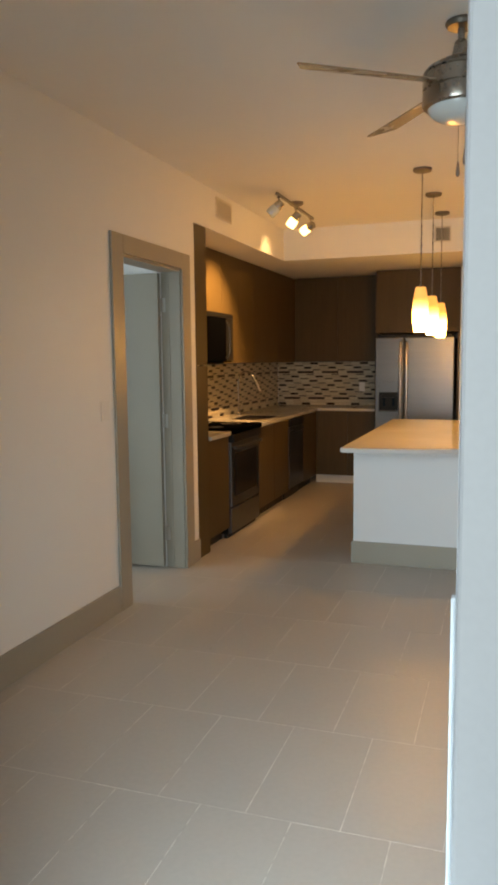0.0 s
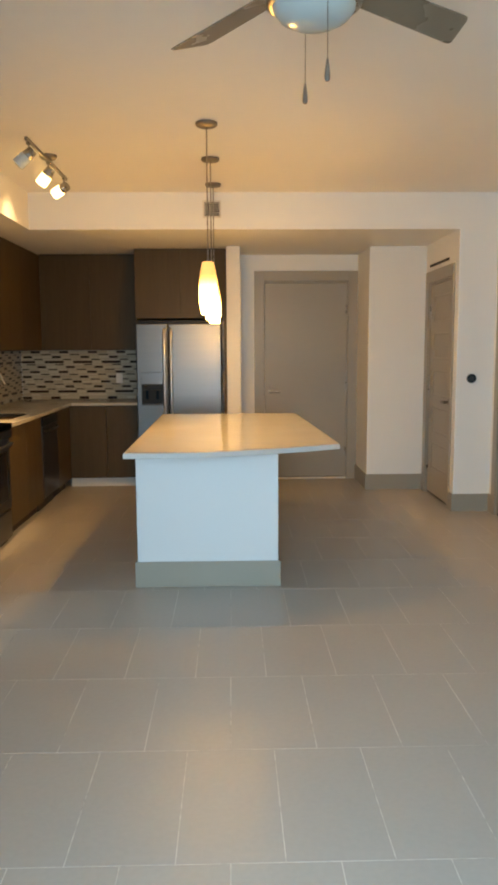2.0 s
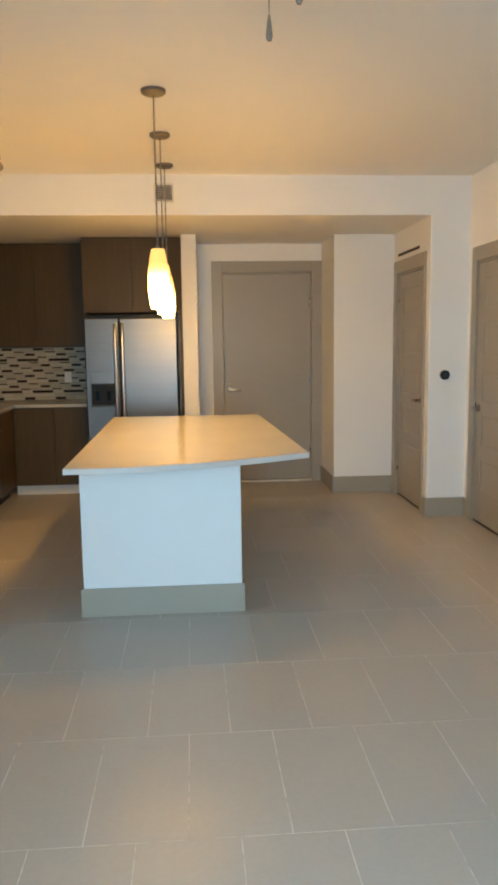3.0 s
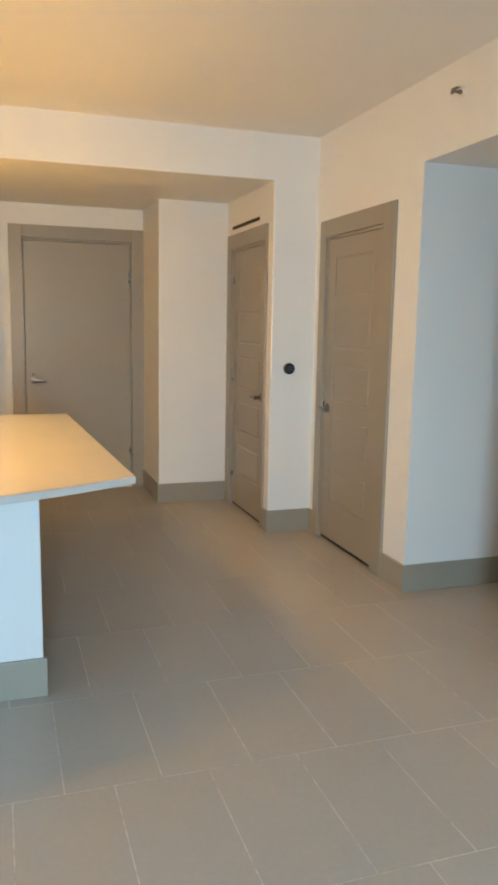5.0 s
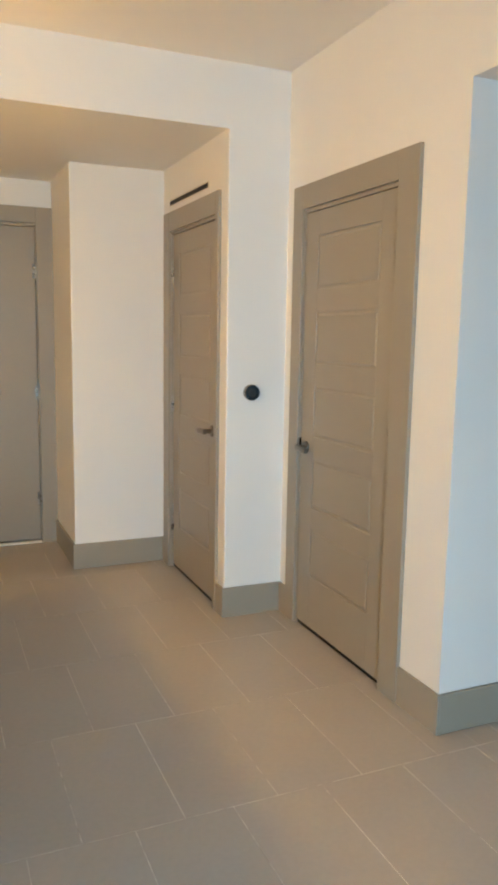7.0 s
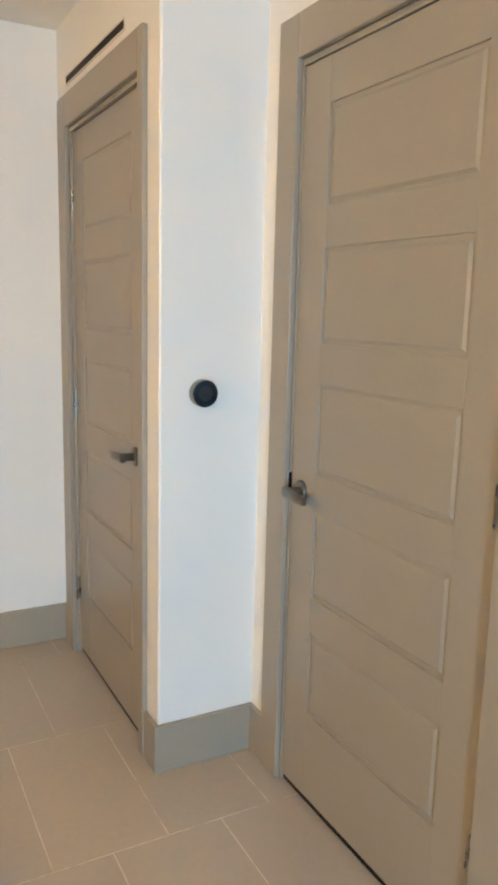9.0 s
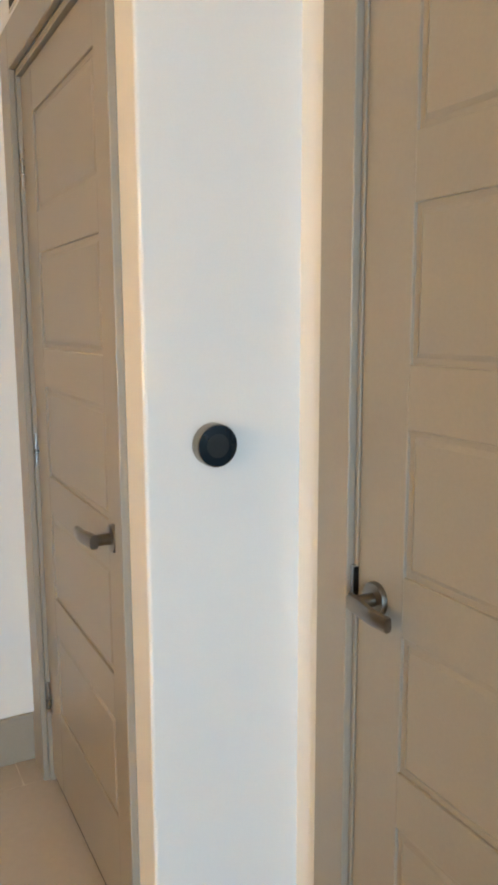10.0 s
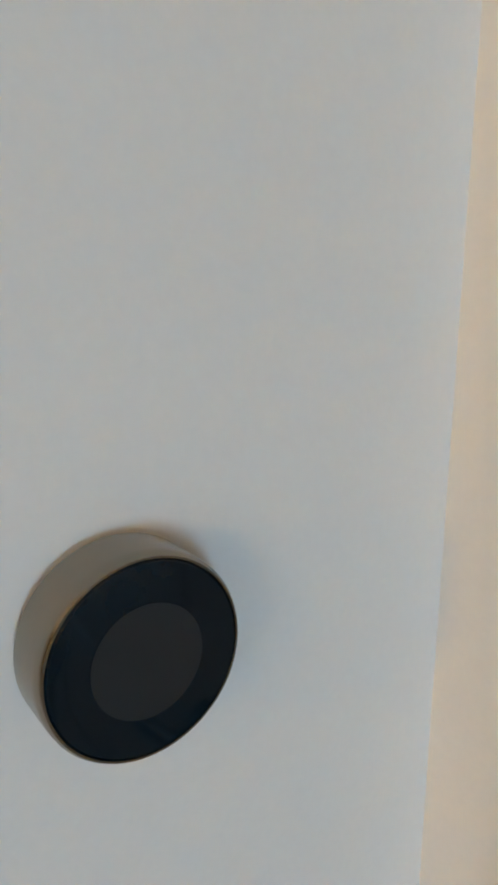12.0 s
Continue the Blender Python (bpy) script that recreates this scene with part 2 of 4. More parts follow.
bx(b, XR, XR + 0.15, 6.515, 7.372, 2.17, ZC)
bx(b, XR, XR + 0.15, 7.372, YB, 0, ZC)
structure("wall_right", b, PAINT, "off-white painted wall with a panelled door and a hall opening", "wall")
b = bmesh.new()
made = bmesh.ops.create_cube(b, size=1, matrix=Matrix.Translation(((XC + XR + 0.15) / 2, (YB + 7.69) / 2, ZS / 2)) @ Matrix.Diagonal((XR + 0.15 - XC, 7.69 - YB, ZS, 1)))
arris = [e for v in made["verts"] for e in v.link_edges if abs(e.verts[0].co.z - e.verts[1].co.z) > 1 and e.verts[0].co.x < XC + 0.01 and e.verts[0].co.y < YB + 0.01]
bmesh.ops.bevel(b, geom=list(set(arris)), offset=0.008, segments=3, affect="EDGES", profile=0.5)
bx(b, XC, XR + 0.15, YB, 7.69, ZS, ZC)
structure("wall_column", b, PAINT, "narrow off-white wall end carrying the round thermostat", "wall")
b = bmesh.new()
bx(b, XC, XC + 0.15, 7.69, 8.54, 2.17, ZS)
bx(b, XC, XC + 0.15, 8.54, 8.69, 0, ZS)
structure("wall_closet", b, PAINT, "off-white painted wall round the closet door", "wall")
b = box(1.19, XC + 0.15, 8.69, YE, 0, ZS, bevel=0.006)
structure("wall_box", b, PAINT, "off-white boxed-out wall beside the entry door", "wall")
b = bmesh.new()
bx(b, -0.155, 0.11, YE, YE + 0.15, 0, ZS)
bx(b, 1.093, 1.19, YE, YE + 0.15, 0, ZS)
bx(b, 0.11, 1.093, YE, YE + 0.15, 2.275, ZS)
structure("wall_entry", b, PAINT, "off-white painted wall round the entry door", "wall")
structure("wall_stub", box(-0.30, -0.155, 8.67, KY, 0, ZS, bevel=0.005), PAINT, "off-white wall end beside the refrigerator", "wall")
b = bmesh.new()
bx(b, KX - 0.15, -0.155, KY, KY + 0.15, 0, ZS)
structure("wall_kitchen_back", b, PAINT, "off-white kitchen back wall behind the cabinets", "wall")
b = bmesh.new()
bx(b, KX - 0.15, KX, 5.165, KY, 0, ZS)
bx(b, KX - 0.15, XL - 0.15, 4.905, 5.165, 0, ZC)
structure("wall_kitchen_side", b, PAINT, "off-white kitchen side wall behind the cabinets", "wall")
b = bmesh.new()
bx(b, KX - 0.15, XL, 5.165, YB, ZS, ZC)
bx(b, KX - 0.15, XC, YB, KY + 0.15, ZS, ZC)
bx(b, XC, XR + 0.15, 7.69, KY + 0.15, ZS, ZC)
structure("ceiling_lowered", b, PAINT, "off-white lowered ceiling over kitchen and entry", "ceiling")
structure("ceiling", box(XL - 0.15, XR + 0.15, YN - 0.15, YB + 0.15, ZC, ZC + 0.12), CEIL, "flat off-white painted ceiling", "ceiling")
# balcony wall with its open door, 0.97 wide
b = bmesh.new()
bx(b, XL - 0.15, -0.86, YN - 0.15, YN, 0, ZC)
bx(b, 0.23, XR + 0.15, YN - 0.15, YN, 0, ZC)
bx(b, -0.86, 0.23, YN - 0.15, YN, 2.35, ZC)
structure("wall_balcony", b, PAINT, "off-white wall round the open balcony door", "wall")
door = thing("balcony_door", (0.2, YN - 0.07, 0), "white frame of the open balcony door", "door frame", kind="structure")
part("side_jamb", box(0.1745, 0.232, YN - 0.16, YN + 0.012, 0, 2.35, bevel=0.004), FRAMEWHITE, door)
part("stop", box(0.1660, 0.1743, YN - 0.015, YN + 0.012, 0, 2.289, bevel=0.002), FRAMEWHITE, door)
part("head_jamb", box(-0.80, 0.1745, YN - 0.16, YN + 0.012, 2.29, 2.35, bevel=0.004), FRAMEWHITE, door)
part("side_jamb", box(-0.862, -0.80, YN - 0.16, YN + 0.012, 0, 2.35, bevel=0.004), FRAMEWHITE, door)
part("sealing_strip", box(0.1608, 0.1658, YN - 0.012, YN + 0.002, 0.02, 1.29, bevel=0.002), FRAMEWHITE, door)

# hall behind the right wall
structure("wall_hall", box(XR + 0.15, 4.2, 6.12, 6.27, 0, ZH), PAINT, "off-white side wall of the short hall", "wall")
structure("wall_hall", box(XR + 0.15, 4.2, 4.95, 5.1, 0, ZH), PAINT, "off-white side wall of the short hall", "wall")
structure("wall_hall_end", box(4.2, 4.35, 4.95, 6.27, 0, ZH), PAINT, "off-white end wall of the short hall", "wall")
structure("ceiling_hall", box(XR + 0.15, 4.35, 4.95, 6.27, ZH, ZH + 0.1), CEIL, "off-white hall ceiling", "ceiling")
# bedroom behind the left wall
b = bmesh.new()
bx(b, -5.15, KX - 0.15, 4.905, 5.19, 0, 2.6)
bx(b, -5.15, XL - 0.15, 1.35, 1.5, 0, 2.6)
bx(b, -5.15, -5.0, 1.5, 4.905, 0, 2.6)
structure("wall_bedroom", b, PAINT, "off-white bedroom walls seen through the open door", "wall")
structure("ceiling_bedroom", box(-5.15, XL - 0.15, 1.35, 4.905, 2.6, 2.7), CEIL, "off-white bedroom ceiling", "ceiling")


# rooms behind the closed doors
b = bmesh.new()
bx(b, 3.2, 3.35, 6.27, KY + 0.15, 0, ZS)
bx(b, XC + 0.15, 3.2, KY, KY + 0.15, 0, ZS)
bx(b, XR + 0.15, 3.35, 6.27, KY + 0.15, ZS, ZS + 0.1)
bx(b, -0.1, 1.3, YE + 0.16, YE + 0.2, 0, ZS)
structure("wall_behind_doors", b, PAINT, "plain walls closing the rooms behind the shut doors", "wall")


# ---- doors ----
def along(origin, right, m=None):
    """Local x to `right`, local y into the wall, z up."""
    r = Vector(right).normalized()
    f = Vector((0, 0, 1)).cross(r)
    t = Matrix((r, f, (0, 0, 1))).transposed().to_4x4()
    return Matrix.Translation(origin) @ t


def casing(parent, m, w, h, side=0.10, top=0.11, depth=0.15, far=None):
    """Flat casing boards on the wall, jamb linings and stops round an opening of w by h."""
    far = far or side
    part("casing_board", box(-side, 0.011, -0.018, 0, 0, h + top, bevel=0.003), TRIM, parent, m=m)
    part("casing_board", box(w - 0.011, w + far, -0.018, 0, 0, h + top, bevel=0.003), TRIM, parent, m=m)
    part("casing_board", box(0.011, w - 0.011, -0.018, 0, h - 0.006, h + top, bevel=0.003), TRIM, parent, m=m)
    part("jamb", box(0, 0.018, 0.0005, depth, 0, h - 0.0065, bevel=0.002), TRIM, parent, m=m)
    part("jamb", box(w - 0.018, w, 0.0005, depth, 0, h - 0.0065, bevel=0.002), TRIM, parent, m=m)
    part("jamb", box(0.018, w - 0.018, 0.0005, depth, h - 0.0245, h - 0.0065, bevel=0.002), TRIM, parent, m=m)


def lever(parent, m, x, z, way):
    """A satin lever: a round rose, a long hub, and a flat bar with a square end; way: +1 or -1 along local x."""
    turn = Matrix.Rotation(radians(90), 4, "X")
    rose = part("door_handle", lathe(bmesh.new(), [(0, 0), (0.0325, 0), (0.0325, 0.005), (0.030, 0.010), (0.0135, 0.012), (0.0125, 0.046), (0, 0.046)], (x, 0, z), 28, turn), DIM_NICKEL, parent, "satin nickel lever handle", m=m, smooth=True)
    spine = smooth_curve([(x - way * 0.013, -0.050, z), (x + way * 0.022, -0.054, z), (x + way * 0.062, -0.058, z - 0.002), (x + way * 0.104, -0.056, z - 0.003)], 5)
    b, rings = bmesh.new(), []
    for i, p in enumerate(spine):
        u = i / (len(spine) - 1)
        h, d = 0.0155 - 0.0025 * u, 0.0095 - 0.0025 * u
        rings.append([b.verts.new(p + Vector((0, sy * d, sz * h))) for sy, sz in ((-0.6, -1), (0.6, -1), (1, -0.6), (1, 0.6), (0.6, 1), (-0.6, 1), (-1, 0.6), (-1, -0.6))])
    for p, q in zip(rings, rings[1:]):
        for k in range(8):
            b.faces.new((p[k], p[(k + 1) % 8], q[(k + 1) % 8], q[k]))
    b.faces.new(rings[0][::-1])
    b.faces.new(rings[-1])
    bmesh.ops.recalc_face_normals(b, faces=b.faces)
    part("lever", b, DIM_NICKEL, rose, m=m, smooth=True)


def hinge(parent, m, x, z, name="hinge"):
    b = lathe(bmesh.new(), [(0, 0), (0.008, 0), (0.008, 0.1), (0, 0.1)], (x, -0.005, z - 0.05), 12)
    bx(b, x - 0.022, x + 0.022, -0.001, 0.002, z - 0.05, z + 0.05, 0.0008, 1)
    part(name, b, NICKEL, parent, m=m, smooth=True)


def panel_leaf(parent, m, w, h, lift=0.024, panels=True, under_dark=True):
    """A door leaf, local x across, front towards -y; five panels with sunk borders."""
    b = bmesh.new()
    if not panels:
        part("leaf", box(0, w, 0, 0.044, lift, h, bevel=0.002), TRIM, parent, m=m)
        # black strip puts the shade of the gap under the leaf into colour
        part("under_door_shade", box(0.003, w - 0.003, 0.006, 0.038, lift - 0.006, lift - 0.0005), BLACK, parent, m=m)
        return
    st, rail, bottom = 0.128, 0.11, 0.27
    ph = (h - lift - 0.118 - 4 * rail - bottom) / 5
    bx(b, 0.001, w - 0.001, 0.0065, 0.042, lift + 0.001, h - 0.001)
    bx(b, 0, st, 0, 0.012, lift, h, 0.002)
    bx(b, w - st, w, 0, 0.012, lift, h, 0.0025)
    z = lift
    spots = []
    for i in range(6):
        rh = bottom if i == 0 else (0.118 if i == 5 else rail)
        bx(b, st - 0.001, w - st + 0.001, 0.0004, 0.012, z, z + rh, 0.0025)
        z += rh
        if i < 5:
            spots.append((z, z + ph))
            z += ph
    part("leaf", b, TRIM, parent, m=m)
    for z0, z1 in spots:
        p = bmesh.new()
        made = bmesh.ops.create_cube(p, size=1, matrix=Matrix.Translation((w / 2, 0.0055, (z0 + z1) / 2)) @ Matrix.Diagonal((w - 2 * st - 0.012, 0.007, z1 - z0 - 0.012, 1)))
        front = [v for v in made["verts"] if v.co.y < 0.0055]
        for v in front:
            v.co.x += 0.014 if v.co.x < w / 2 else -0.014
            v.co.z += 0.014 if v.co.z < (z0 + z1) / 2 else -0.014
        part("panel", p, TRIM, parent, m=m)
    # black strip painted in for the shade under the leaf
    if under_dark:
        part("under_door_shade", box(0.003, w - 0.003, 0.006, 0.038, 0.004, lift - 0.001), BLACK, parent, m=m)


# door in the right wall: local x runs towards the column's far side
M = along((XR, 7.372, 0), (0, -1, 0))
frame_1 = thing("door_1", (XR, 6.95, 0), "closed taupe five-panel door with a satin lever", "door", kind="structure")
casing(frame_1, M, 0.857, 2.17, 0.09, far=0.13)
leafM = M @ Matrix.Translation((0.021, 0.003, 0))
panel_leaf(frame_1, leafM, 0.815, 2.142)
lever(frame_1, leafM, 0.056, 0.968, 1)
part("latch_plate", box(-0.0095, -0.0036, -0.012, 0.0, 0.950, 1.016, bevel=0.002), BARSTEEL, frame_1, m=leafM)
# raised black strip painted for the shade in the slot beside the plate
part("latch_gap_shade", box(-0.0034, -0.0008, -0.009, 0.001, 0.956, 1.012, bevel=0.0004), BLACK, frame_1, m=leafM)
for z in (0.31, 1.10, 1.89):
    hinge(frame_1, leafM, 0.817, z)
# closet door
M = along((XC, 8.54, 0), (0, -1, 0))
frame_2 = thing("door_2", (XC, 8.15, 0), "closed taupe five-panel closet door with a satin lever", "door", kind="structure")
casing(frame_2, M, 0.85, 2.17, 0.10, far=0.034)
leafM = M @ Matrix.Translation((0.021, 0.012, 0))
panel_leaf(frame_2, leafM, 0.808, 2.142)
lever(frame_2, leafM, 0.722, 1.0, -1)
for z in (0.29, 1.09, 1.9):
    hinge(frame_2, leafM, -0.002, z)
# entry door
M = along((0.11, YE, 0), (1, 0, 0))
frame_3 = thing("door_3", (0.6, YE, 0), "closed flush taupe entry door with lever and deadbolt", "door", kind="structure")
casing(frame_3, M, 0.983, 2.275, 0.10, 0.105)
leafM = M @ Matrix.Translation((0.021, 0.012, 0))
panel_leaf(frame_3, leafM, 0.941, 2.247, panels=False)
lever(frame_3, leafM, 0.07, 1.02, 1)
part("thumb_turn", lathe(bmesh.new(), [(0, 0), (0.011, 0), (0.011, 0.006), (0.006, 0.018), (0, 0.018)], (0.062, 0, 1.075), 20, Matrix.Rotation(radians(90), 4, "X")), DIM_NICKEL, frame_3, m=leafM, smooth=True)
for z in (0.325, 1.10, 1.95):
    hinge(frame_3, leafM, 0.944, z)
part("threshold", box(0.13, 1.073, YE - 0.016, YE + 0.058, 0.0, 0.017, bevel=0.003), THRESHOLD, frame_3, "metal threshold strip with its gleam put into a pale colour")
# bedroom door, open into the bedroom
M = along((XL, 4.02, 0), (0, 1, 0))
frame_4 = thing("door_4", (XL, 4.5, 0), "open taupe bedroom door on three steel hinges", "door", kind="structure")
casing(frame_4, M, 0.895, 2.195, 0.13, 0.108)
part("stop", box(0.873, 0.877, 0.09, 0.11, 0, 2.17), TRIM, frame_4, m=M)
leafM = along((XL - 0.154, 4.889, 0), (-1, 0, 0))
panel_leaf(frame_4, leafM, 0.855, 2.165, lift=0.012, under_dark=False)
for z in (0.26, 1.10, 1.94):
    b = lathe(bmesh.new(), [(0, 0), (0.008, 0), (0.008, 0.1), (0, 0.1)], (XL - 0.146, 4.880, z - 0.05), 12)
    bx(b, XL - 0.157, XL - 0.115, 4.892, 4.8965, z - 0.05, z + 0.05, 0.001, 1)
    part("hinge", b, BARSTEEL, frame_4, smooth=True)

# slot diffuser over the closet door
slot = thing("slot_diffuser", (XC, 8.2, 2.33), "long narrow dark slot vent in the wall over the closet door", "vent")
part("frame", bx(bx(box(XC - 0.004, XC - 0.0005, 7.85, 8.55, 2.318, 2.324), XC - 0.004, XC - 0.0005, 7.85, 8.55, 2.350, 2.356), XC - 0.004, XC - 0.0005, 7.85, 7.856, 2.324, 2.350), VENTPAINT, slot)
# dark sheet on the wall in place of the opening's shade
part("slot", box(XC - 0.0025, XC - 0.0005, 7.856, 8.55, 2.324, 2.350), DARK, slot)


def baseboard(x0, x1, y0, y1):
    structure("baseboard", box(x0, x1, y0, y1, 0, BASE, bevel=0.003), TRIM, "tall flat taupe painted baseboard", "baseboard")


T = 0.015
baseboard(XL, XL + T, YN, 3.89)
baseboard(XL, XL + T, 5.012, 5.165)
baseboard(XR - T, XR, YN, 5.1)
baseboard(XR - T, XR, 6.12 - T, 6.384)
baseboard(XR - T, XR, 7.463, YB - T)
baseboard(XC - T, XR, YB - T, YB)
baseboard(XC - T, XC, YB, 7.655)
baseboard(XC - T, XC, 8.641, 8.69 - T)
baseboard(1.19 - T, XC, 8.69 - T, 8.69)
baseboard(1.19 - T, 1.19, 8.69, YE)
baseboard(-0.155, 0.01, YE - T, YE)
baseboard(XR, 4.2, 6.12 - T, 6.12)
baseboard(XR, 4.2, 5.1, 5.1 + T)
baseboard(-0.155, -0.155 + T, 8.67, YE - T)
baseboard(-0.30 - 0.0, -0.155 + T, 8.67 - T, 8.67)
baseboard(0.232, XR - T, YN, YN + T)
baseboard(XL + T, -0.862, YN, YN + T)

# ---- island ----
island = thing("kitchen_island", (-0.42, 6.5, 0), "white painted island base with taupe baseboard", "kitchen island")
part("body", box(-0.864, 0.036, 5.432, 7.6, 0, 0.882, bevel=0.004), ISLAND, island)
for x0, x1, y0, y1 in ((-0.879, 0.051, 5.417, 5.432), (-0.879, -0.864, 5.432, 7.6), (0.036, 0.051, 5.432, 7.6)):
    part("baseboard", box(x0, x1, y0, y1, 0, BASE, bevel=0.003), TRIM, island)


def slab(outline, z0, z1, bevel):
    b = bmesh.new()
    low = [b.verts.new((x, y, z0)) for x, y in outline]
    high = [b.verts.new((x, y, z1)) for x, y in outline]
    b.faces.new(high)
    b.faces.new(low[::-1])
    n = len(outline)
    for i in range(n):
        b.faces.new((low[i], low[(i + 1) % n], high[(i + 1) % n], high[i]))
    bmesh.ops.recalc_face_normals(b, faces=b.faces)
    rim = [e for e in b.edges if abs(e.verts[0].co.z - e.verts[1].co.z) < 1e-5]
    bmesh.ops.bevel(b, geom=rim, offset=bevel, segments=2, affect="EDGES", profile=0.5)
    return b


bow = [(-0.889 + 1.315 * i / 16, 5.072 - 0.012 * math.sin(math.pi * i / 6) * (i < 6) + 0.36 * max(0, (i - 3) / 13) ** 1.75) for i in range(17)]
outline = bow + [(0.34, 7.70), (-0.895, 7.70)]
top = thing("island_countertop", (sum(p[0] for p in outline) / len(outline), sum(p[1] for p in outline) / len(outline), 0.884), "pale quartz island countertop with a bowed seating overhang", "countertop")
MX, MY = top.location.x, top.location.y
inner = [(MX + (x - MX) * 0.996, MY + (y - MY) * 0.998) for x, y in outline]
part("edge_band", slab(outline, 0.884, 0.9135, 0.003), QUARTZ_EDGE, top, "honed pale quartz edge")
part("top_surface", slab(inner, 0.9137, 0.9165, 0.001), QUARTZ, top)

# ---- kitchen run ----
XF = XL                       # cabinet fronts, flush with the living room wall
panel = thing("tall_end_panel", (-2.36, 5.28, 0), "tall dark wood end panel closing the cabinet run, in two lengths", "cabinet panel")
part("lower_length", box(KX, XF, 5.168, 5.40, 0, 1.497, bevel=0.002), WOOD, panel)
part("upper_length", box(KX, XF, 5.168, 5.40, 1.503, ZS - 0.004, bevel=0.002), WOOD, panel)


def base_cabinet(y0, y1, doors, label, kick=None):
    c = thing("base_cabinet", (KX + 0.3, (y0 + y1) / 2, 0), label, "cabinet", "kitchen base cabinets")
    part("body", box(KX, XF - 0.022, y0 + 0.001, y1 - 0.001, 0.1, 0.901), WOOD, c)
    part("toe_kick", box(KX, XF - 0.075, y0 + 0.001, y1 - 0.001, 0, 0.1), kick or DARK, c)
    w = (y1 - y0) / doors
    for i in range(doors):
        part("door", box(XF - 0.0215, XF - 0.002, y0 + i * w + 0.002, y0 + (i + 1) * w - 0.002, 0.103, 0.893, bevel=0.0015), WOOD, c)


base_cabinet(5.402, 5.855, 1, "dark wood base cabinet with a flat door")
base_cabinet(6.645, 7.715, 2, "dark wood sink base cabinet with two flat doors")
base_cabinet(8.325, 8.95, 1, "dark wood corner base cabinet with a flat front")


def base_back():
    c = thing("base_cabinet", (-1.65, 9.25, 0), "dark wood back-wall base cabinet above a pale toe kick", "cabinet", "kitchen base cabinets")
    part("body", box(XF - 0.02, -1.262, 8.992, KY, 0.1, 0.901), WOOD, c)
    part("toe_kick", box(XF - 0.02, -1.262, 9.035, KY, 0, 0.1), VENTPAINT, c, "pale grey toe kick")
    for i in range(2):
        x = XF + 0.03 + i * 0.362
        part("door", box(x + 0.002, x + 0.36, 8.972, 8.9915, 0.103, 0.893, bevel=0.0015), WOOD, c)


base_back()
# countertop in an L, with the sink cut out of it and the range between its arms
CT0, CT1 = 0.903, 0.935
ctop = thing("kitchen_countertop", (-2.3, 7.6, CT0), "mottled pale quartz kitchen countertop with an undermount sink cut-out", "countertop")
b = bmesh.new()
SY0, SY1, SX0, SX1 = 7.05, 7.68, -2.48, -2.11
bx(b, KX, XF + 0.022, 6.645, SY0, CT0, CT1, 0.002)
bx(b, KX, SX0, SY0, SY1, CT0, CT1)
bx(b, SX1, XF + 0.022, SY0, SY1, CT0, CT1, 0.002)
bx(b, KX, XF + 0.022, SY1, KY, CT0, CT1, 0.002)
bx(b, XF + 0.022, -1.262, 8.945, KY, CT0, CT1, 0.002)
part("long_slab", b, KQUARTZ, ctop)
part("short_slab", box(KX, XF + 0.022, 5.402, 5.855, CT0, CT1, bevel=0.002), KQUARTZ, ctop)

sink = thing("sink", (-2.3, 7.36, 0.70), "stainless undermount kitchen sink with its shade painted dark", "sink")
b = bmesh.new()
TOPZ = CT1 - 0.002
bx(b, SX0 + 0.0005, SX0 + 0.006, SY0 + 0.0005, SY1 - 0.0005, 0.70, TOPZ)
bx(b, SX1 - 0.006, SX1 - 0.0005, SY0 + 0.0005, SY1 - 0.0005, 0.70, TOPZ)
bx(b, SX0 + 0.006, SX1 - 0.006, SY0 + 0.0005, SY0 + 0.006, 0.70, TOPZ)
bx(b, SX0 + 0.006, SX1 - 0.006, SY1 - 0.006, SY1 - 0.0005, 0.70, TOPZ)
bx(b, SX0 + 0.0005, SX1 - 0.0005, SY0 + 0.0005, SY1 - 0.0005, 0.69, 0.70)
# near-black colour stands for the shade inside the steel bowl
part("bowl", b, DARK, sink)
part("drain", lathe(bmesh.new(), [(0, 0.7), (0.045, 0.7), (0.045, 0.704), (0.03, 0.702), (0, 0.702)], (-2.3, 7.36, 0), 24), CHROME, sink, smooth=True)

QX, QY = -2.56, 7.62
faucet = thing("kitchen_faucet", (QX, QY, CT1), "tall chrome pull-down kitchen faucet beside the sink", "faucet")
part("base", lathe(bmesh.new(), [(0, 0), (0.027, 0), (0.027, 0.012), (0.02, 0.03), (0.016, 0.06), (0, 0.06)], (QX, QY, CT1), 24), NICKEL, faucet, smooth=True)
arc = [(QX, QY, CT1 + 0.05), (QX, QY, CT1 + 0.36)] + [(QX + 0.11 - 0.11 * math.cos(a), QY - 0.02 * k, CT1 + 0.36 + 0.12 * math.sin(a)) for k, a in enumerate([math.pi * q / 8 for q in range(1, 7)])]
part("spout", tube(bmesh.new(), smooth_curve(arc, 3), 0.0105, 12), DIM_NICKEL, faucet, smooth=True)
part("spray_head", tube(bmesh.new(), [(QX + 0.188, QY - 0.10, CT1 + 0.445), (QX + 0.235, QY - 0.11, CT1 + 0.37), (QX + 0.28, QY - 0.12, CT1 + 0.27)], [0.012, 0.015, 0.019], 14), CHROME, faucet, smooth=True)
